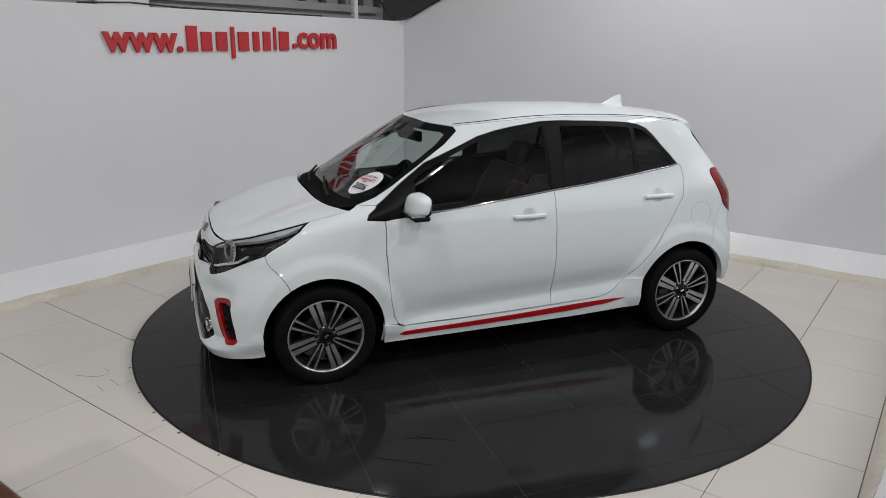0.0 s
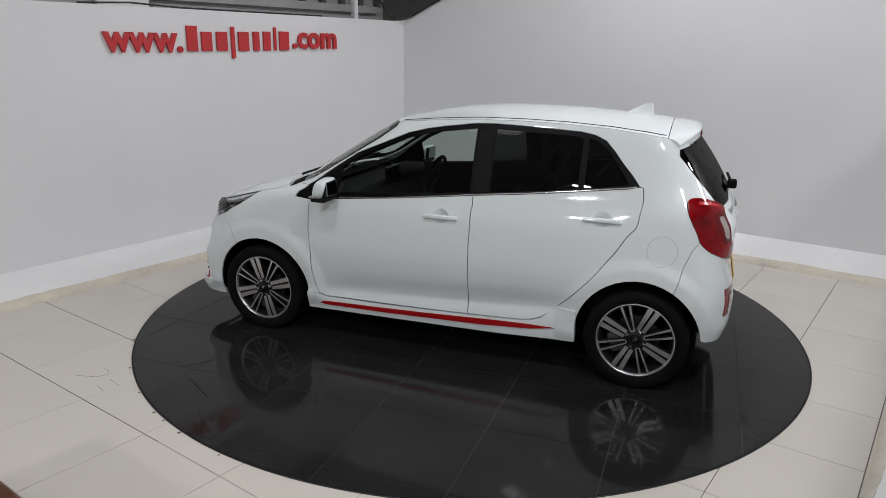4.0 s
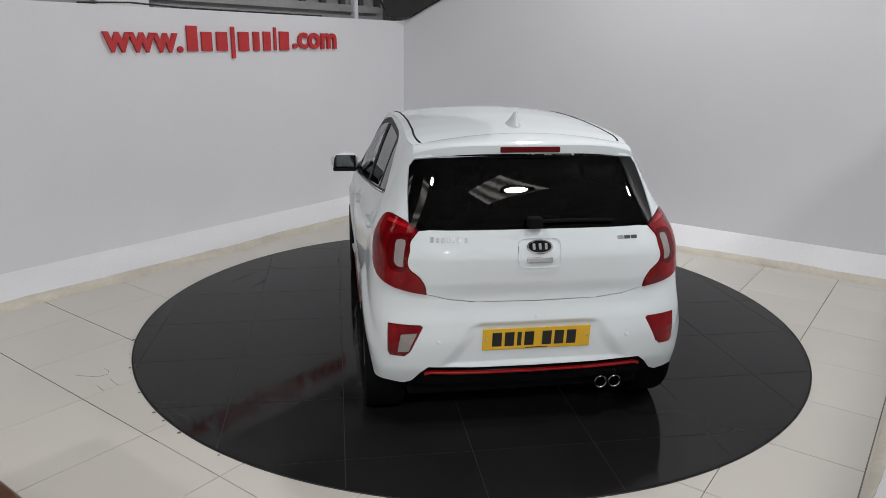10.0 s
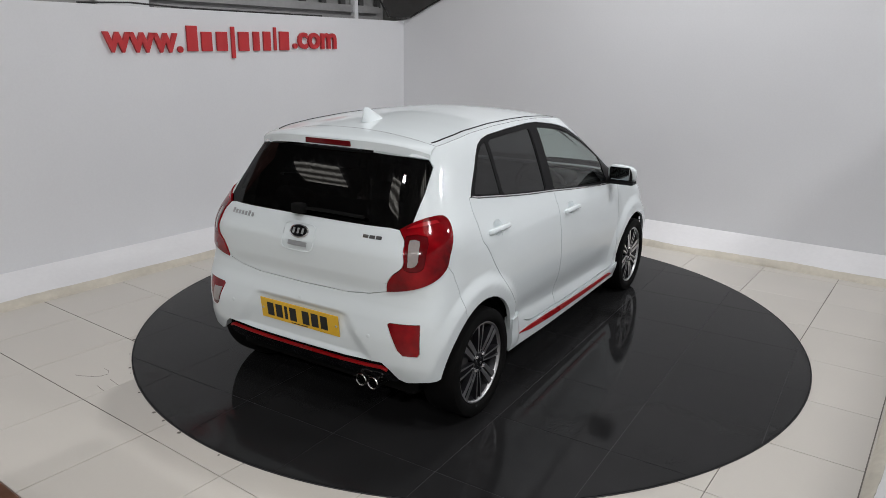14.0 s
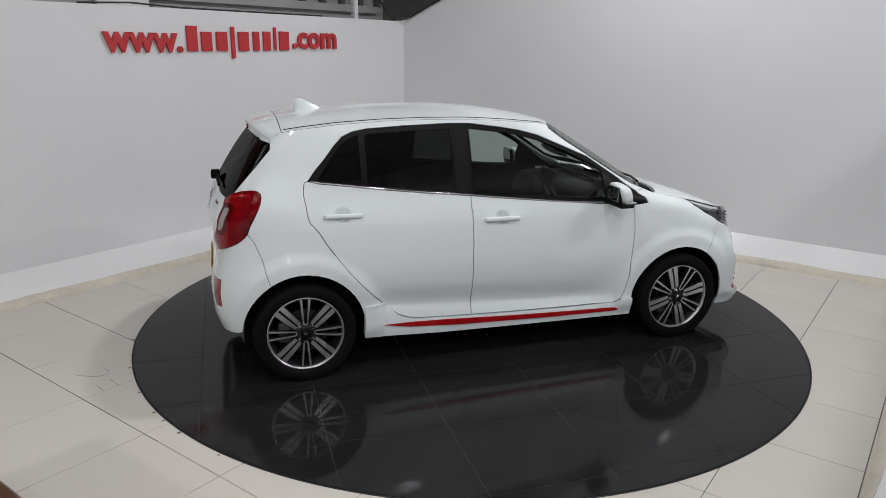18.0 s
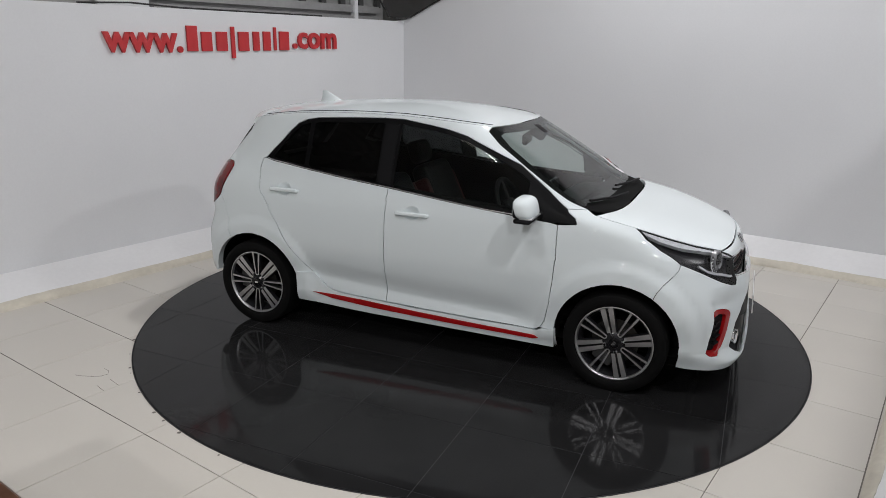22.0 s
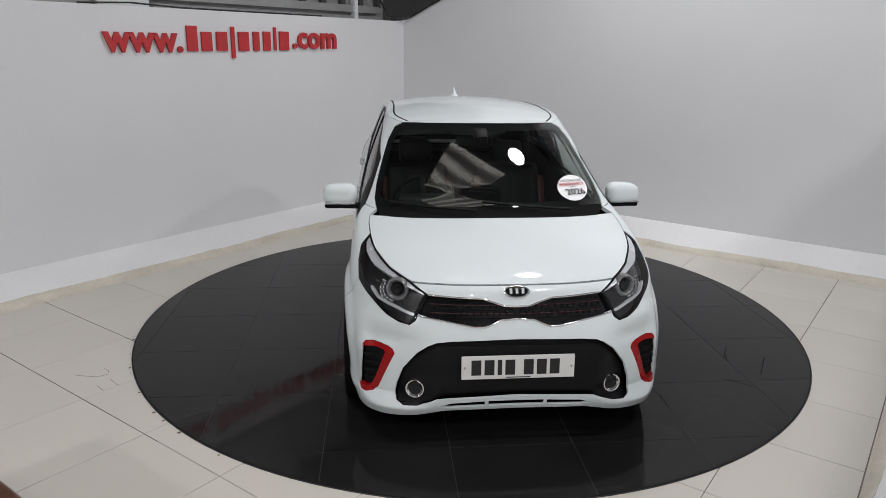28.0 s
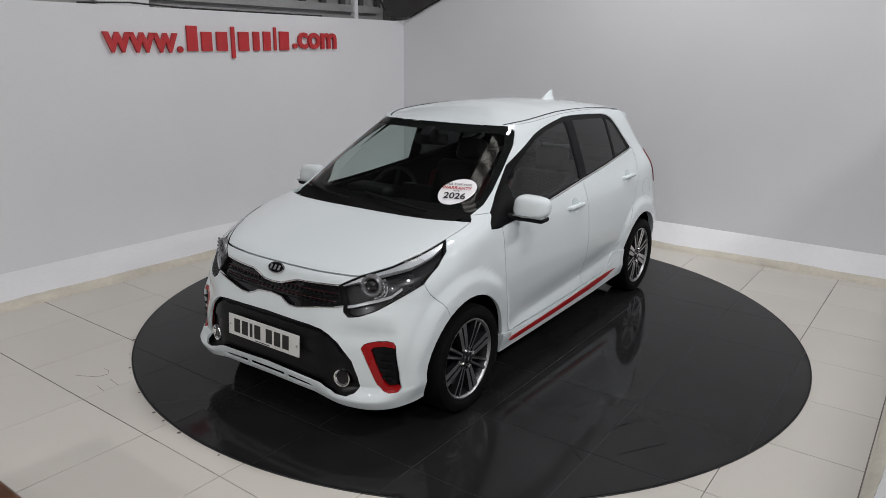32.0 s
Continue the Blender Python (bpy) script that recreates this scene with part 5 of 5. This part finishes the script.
def build_cabin(car):
    part("cabin_floor", box((-1.30, -.58, .30), (.95, .58, .34), 0.02), INNER, car)
    seat(car, .02, .34, .50)
    seat(car, .02, -.34, .50)
    seat(car, -.80, 0, 1.16, True)
    dash = bmesh.new()
    prof = [(.55, .50), (.60, .86), (.66, .925), (.80, .935), (1.02, .925), (1.02, .50)]
    loops = [[dash.verts.new((x, y, z - 0.02 * (abs(y) / .62) ** 2)) for x, z in prof] for y in np.linspace(-.62, .62, 13)]
    for a, b in zip(loops, loops[1:]):
        for i in range(len(prof)):
            j = (i + 1) % len(prof)
            dash.faces.new((a[i], a[j], b[j], b[i]))
    dash.faces.new(loops[0])
    dash.faces.new(loops[-1][::-1])
    dash_ob = part("dashboard", dash, CABIN, car, "black dashboard", True)
    part("instrument_hood", box((.55, -.50, .90), (.74, -.16, .985), 0.035, segs=3), CABIN, dash_ob, "", True)
    part("screen", box((.60, -.11, .90), (.62, .11, 1.02), 0.006), GLOSSBLACK, dash_ob, "black central touch screen", m=None)
    ring = bmesh.new()
    pts = [(0.185 * math.cos(2 * math.pi * k / 32), 0.185 * math.sin(2 * math.pi * k / 32), 0) for k in range(33)]
    wheel_m = pose(.44, -.34, .88, 0, 66, 0) @ Matrix.Rotation(math.pi, 4, "Y")
    sw = part("steering_wheel", tube(pts, 0.015, 8), CABIN, car, "black leather steering wheel", True, wheel_m)
    part("steering_hub", box((-0.06, -0.07, -0.02), (0.06, 0.07, 0.03), 0.025, segs=3), CABIN, sw, "", True)
    for a in (0, 90, 180):
        part("steering_spoke", box((0.04, -0.018, -0.008), (0.18, 0.018, 0.008), 0.005), CABIN, sw, "", False, Matrix.Rotation(radians(a - 90), 4, "Z"))
    part("parcel_shelf", box((-1.50, -.56, .985), (-1.06, .56, 1.005), 0.005), CABIN, car, "black rear parcel shelf")
    lining = bmesh.new()
    rows = [[lining.verts.new((x, y, float(CROWN(x)) - 0.05 - 0.06 * (abs(y) / .5) ** 3)) for y in np.linspace(-.5, .5, 11)] for x in np.linspace(.26, -1.22, 16)]
    for a, b in zip(rows, rows[1:]):
        for i in range(10):
            lining.faces.new((a[i], a[i + 1], b[i + 1], b[i]))
    part("headlining", lining, INNER, car, "dark headlining", True)
    part("rear_view_mirror", box((-0.018, -0.115, -0.035), (0.018, 0.115, 0.035), 0.016, segs=3), MATTBLACK, car, "black interior mirror", True, pose(.43, -.03, 1.275, 0, 0, 8))
    part("mirror_mount", box((-0.02, -0.04, -0.02), (0.08, 0.04, 0.05), 0.015), MATTBLACK, car, "", True, pose(.46, -.0, 1.315, 0, 30, 0))
    for sign in (1, -1):
        part("door_card", slab([(.80, .40), (.80, .935), (.2, .975), (-.5, 1.035), (-1.05, 1.09), (-1.05, .40)], 0.04, pose(0, sign * .66 + 0.02, 0) @ Matrix(((1, 0, 0, 0), (0, 0, 1, 0), (0, 1, 0, 0), (0, 0, 0, 1)))), INNER, car)
    hole = [(3.0, HOOD_Z + .058)] + line_on("f", [(.30, HOOD_Z + .058), (.59, HOOD_Z + .060)]) + line_on("f", [(.612, 1.04), (.603, 1.09), (.575, 1.18), (.532, 1.285), (.492, 1.34), (.45, 1.352)]) + line_on("f", [(.25, 1.352)]) + [(3.0, 1.35)]
    outer = [(3.0, HOOD_Z + .002)] + line_on("f", [(.3, HOOD_Z + .002), (.58, HOOD_Z + .004)]) + WS_EDGE + RAIL[2::-1]
    panel("windscreen_edge", outer, INNER, car, holes=[hole], off=-0.0065, rim=0.0, gap=0, both=True, label="black ceramic edge of the windscreen")
    # washer wipers at the cowl
    for y0, y1, z1 in ((-.10, -.56, 1.005), (.42, -.06, 1.012)):
        pa, _ = skin_point(("f", abs(y0), .972), 0.022)
        pb, _ = skin_point(("f", abs(y1), z1), 0.012)
        pm, _ = skin_point(("f", abs((y0 + y1) / 2) + 0.001, (0.972 + z1) / 2 - 0.004), 0.02)
        part("windscreen_wiper", tube([(pa.x, y0, pa.z), (pm.x, (y0 + y1) / 2, pm.z), (pb.x, y1, pb.z)], 0.0075, 8), MATTBLACK, car, "black windscreen wiper", True)
    # round warranty sticker on the screen
    p, n = skin_point(("f", .479, 1.072), 0.0012)
    m = facing(p, n)
    disc = [on_skin(("f", .479 + 0.093 * math.cos(2 * math.pi * k / 40), 1.072 + 0.0565 * math.sin(2 * math.pi * k / 40))) for k in range(40)]
    st, spare = panel("warranty_sticker", disc, PAPER, car, off=0.0012, rim=0.001, gap=0, label="round white warranty sticker on the windscreen")
    bpy.data.objects.remove(spare)
    up = Matrix(((0, 0, 1, 0), (1, 0, 0, 0), (0, 1, 0, 0), (0, 0, 0, 1)))
    for body, size, z, mat, bold in (("THIS CAR HAS", 0.024, 0.052, INK, 0), ("WARRANTY", 0.030, 0.024, REDINK, 0.0006), ("UNTIL", 0.014, 0.003, INK, 0), ("2026", 0.062, -0.036, INK, 0.001)):
        words("sticker_text", body, size, 0.0004, mat, st, m @ Matrix.Translation((0.0045, 0, z)) @ up, bold)


build_roof(car)
build_flanks(car)
build_liner(car)
build_nose(car)
build_tail(car)
build_wheel(car)
build_cabin(car)
NP_F, _ = skin_point(("f", 0.0001, .442), 0.006)
number_plate(car, "front_number_plate", NP_F.x, .442, PLATEW, "white front number plate", 4)
NP_R, _ = skin_point(("r", 0.0001, .522), 0.006)
number_plate(car, "rear_number_plate", NP_R.x - 0.003, .522, PLATEY, "yellow rear number plate", -6)


# ---- the sign ----
def build_sign():
    """Red raised lettering on the low wall; the name in the middle is kept as plain bars."""
    sign = tagged(new("wall_sign"), "raised red web address lettering on the white wall", "sign")
    sign.matrix_world = BAY @ Matrix.Translation((U_LEFT, 0, 0)) @ Matrix(((0, 0, 1, 0), (1, 0, 0, 0), (0, 1, 0, 0), (0, 0, 0, 1)))
    words("letters", "www.", 0.318, 0.012, SIGNRED, sign, pose(-.500, 1.862, .018) @ Matrix.Diagonal((.94, 1, 1, 1)), 0.008)
    words("letters", ".com", 0.31, 0.012, SIGNRED, sign, pose(1.424, 1.899, .018) @ Matrix.Diagonal((1.03, 1, 1, 1)), 0.008)
    for x0, x1, lo, hi in ((-.118, .022, 1.768, 1.984), (.030, .172, 1.769, 1.936), (.190, .340, 1.772, 1.940), (.358, .418, 1.707, 1.988), (.434, .586, 1.772, 1.945), (.606, .712, 1.775, 1.950), (.728, .850, 1.776, 1.954), (.868, .914, 1.779, 1.996), (.930, 1.084, 1.780, 1.959)):
        inset = min(0.016, (x1 - x0) * 0.16)
        part("letter_bar", box((x0 + inset, lo, .004), (x1 - inset, hi, .022), 0.003), SIGNRED, sign)


build_sign()


# ---- above and beyond the low wall ----
def build_gantry():
    g = tagged(new("steel_gantry"), "grey steel rail structure behind the low wall", "gantry")
    g.matrix_world = BAY
    u = U_LEFT - 0.28
    part("rail", box((u - 0.05, -.22, 2.12), (u + 0.03, 2.75, 2.165), 0.004), STEEL, g)
    part("rail", box((u - 0.05, -.22, 2.20), (u + 0.02, 2.75, 2.28), 0.004), STEEL, g)
    part("rail", box((u - 0.05, -.22, 2.40), (u + 0.02, 2.75, 2.60), 0.004), STEEL, g)
    for k in range(8):
        v = 0.62 + k * 0.30
        part("slot", box((u - 0.03, v, 2.27), (u + 0.012, v + 0.07, 2.42)), DARKMETAL, g)
    part("backing", box((u - 0.10, -.22, 2.14), (u - 0.052, 2.9, 3.2)), STEEL, g)
    part("post", box((u - 0.02, 2.30, 2.0), (u + 0.05, 2.36, 3.2), 0.006), WALL, g, "white post")
    p = tagged(new("panel_row"), "row of grey and white panels beyond the partition", "panel")
    p.matrix_world = BAY
    for v0, v1, mat in ((-2.6, -1.35, BRICKRED), (-1.34, -.62, STEEL), (-.61, -.24, HALL), (-.62, -.24, HALL)):
        part("panel", box((u - 0.16 - 0.01 * abs(v0), v0, 1.2), (u - 0.10, v1, 3.4), 0.004), mat, p)
    part("panel", box((u - 0.06, -.70, 2.0), (u - 0.02, -.23, 3.4), 0.004), WALL, p)
    tagged(part("cable", tube([(U_LEFT - 0.06, 2.48, 2.75), (U_LEFT - 0.05, 2.52, 2.35), (U_LEFT - 0.03, 2.66, 2.17), (U_LEFT + 0.02, 2.80, 2.14), (U_LEFT + 0.12, V_BACK - 0.012, 2.17), (U_LEFT + 0.6, V_BACK - 0.012, 2.375), (U_LEFT + 1.2, V_BACK - 0.012, 2.63)], 0.011, 8), CABLE, None, "", True, BAY), "black cable slung over the wall corner", "cable")
    tagged(part("wire", tube([(U_LEFT - 0.05, -1.0, WALL_TOP + 0.008), (U_LEFT - 0.06, -.55, WALL_TOP + 0.03), (U_LEFT - 0.05, -.1, WALL_TOP + 0.012), (U_LEFT - 0.06, .5, WALL_TOP + 0.01), (U_LEFT - 0.05, 1.6, WALL_TOP + 0.01)], 0.008, 6), CABLE, None, "", True, BAY), "loose black wire lying along the wall top", "wire")


build_gantry()


# ---- lamps overhead ----
def build_lamp():
    first = None
    # the added fill gets the same shade and stem as the others
    for lx, ly, _ in LAMPS:
        at = pose(lx, ly, LAMP_Z)
        if first is None:
            first = tagged(new("high_bay_lamp"), "round high-bay lamp hung from the roof, the last one added as fill", "lamp", "high-bay lamps")
            first.matrix_world = at
            part("shade", lathe([(0.10, 0.22), (0.16, 0.18), (0.24, -0.05), (0.25, -0.07), (0.235, -0.05), (0.15, 0.16), (0.01, 0.18)], 32, "Z"), STEEL, first, "", True)
            part("stem", tube([(0, 0, 0.2), (0, 0, 0.6)], 0.012), DARKMETAL, first)
        else:
            copy_thing(first, at)


build_lamp()


# ---- table beside the camera ----
def build_table():
    t = tagged(new("wooden_table"), "dark varnished brown wooden table near the camera", "table")
    t.matrix_world = BAY @ pose(.65, -3.72, 0)
    part("tabletop", box((-.75, -.36, .715), (.75, .36, .75), 0.006), WOOD, t)
    for sx in (-1, 1):
        for sy in (-1, 1):
            part("leg", box((sx * .68 - .03, sy * .30 - .03, FLOOR_Z), (sx * .68 + .03, sy * .30 + .03, .715), 0.004), WOOD, t)
    part("apron", box((-.66, -.30, .63), (.66, -.28, .715)), WOOD, t)
    part("apron", box((-.66, .28, .63), (.66, .30, .715)), WOOD, t)


build_table()


# ---- floor tiles ----
def build_floor_tiles():
    pu, pv, gap = 0.585, 0.597, 0.0016
    h, g = pu / 2 - gap, pv / 2 - gap
    v = [(-h, -g, -0.006), (h, -g, -0.006), (h, g, -0.006), (-h, g, -0.006)]
    k, q = h - 0.0015, g - 0.0015
    v += [(-h, -g, -0.0012), (h, -g, -0.0012), (h, g, -0.0012), (-h, g, -0.0012), (-k, -q, 0), (k, -q, 0), (k, q, 0), (-k, q, 0)]
    faces = [(8, 9, 10, 11)] + [(a, (a + 1) % 4, (a + 1) % 4 + 4, a + 4) for a in range(4)] + [(a + 4, (a + 1) % 4 + 4, (a + 1) % 4 + 8, a + 8) for a in range(4)]
    me = mesh_of("tile", v, faces, TILE)
    rnd = random.Random(4)
    for i in range(-4, 8):
        for j in range(-11, 6):
            u, w = pu * (i + 0.5) - 0.897, pv * (j + 0.5) + 0.05
            if u < U_LEFT or u > U_RIGHT or w > V_BACK:
                continue
            if math.hypot(u, w) < DISC_R - 0.45:
                continue
            put("tile", me, floor, "", pose(u, w, FLOOR_Z + rnd.uniform(-0.0004, 0.0004), rnd.uniform(-.03, .03), rnd.uniform(-.03, .03)))

    # open joints, cracks and chips
    for lo, hi in (((-2.9, -2.3397), (-.2, -2.3363)), ((-2.9, -1.7424), (-1.3, -1.7396)), ((2.567, -3.5), (2.573, .45)), ((2.026, .85), (2.030, 2.6))):
        part("open_joint", box((*lo, FLOOR_Z - 0.002), (*hi, FLOOR_Z + 0.0006)), GROUT, floor)
    for line in ([(-1.211, -2.215), (-1.166, -2.195), (-1.117, -2.166), (-1.083, -2.134), (-1.075, -2.097), (-1.112, -2.07), (-1.161, -2.069)], [(-.988, -2.209), (-.899, -2.22)], [(-1.003, -2.123), (-.892, -2.135)]):
        part("crack", tube([(a, b, FLOOR_Z) for a, b in line], 0.0011, 5), GROUT, floor)
    for k in range(9):
        a = radians(196 + 5.3 * k + rnd.uniform(-2, 2)) - GRID
        r = DISC_R + 0.012 + rnd.uniform(0, 0.006)
        w = rnd.uniform(0.004, 0.011)
        part("chip", lathe([(0.001, 0.0008), (w, 0.0006), (w * 1.2, -0.001)], 7, "Z"), GROUT, floor, m=pose(r * math.cos(a), r * math.sin(a), FLOOR_Z))


build_floor_tiles()
scuffs()
turntable_tiles()


def motions():
    steps = [k * 0.5 for k in range(65)]
    base = pose(CAR_AT[0], CAR_AT[1], 0, 0, 0, CAR_YAW)
    walk(turntable, [(t, turn(t)) for t in steps])
    walk(car, [(t, turn(t) @ base) for t in steps])


motions()
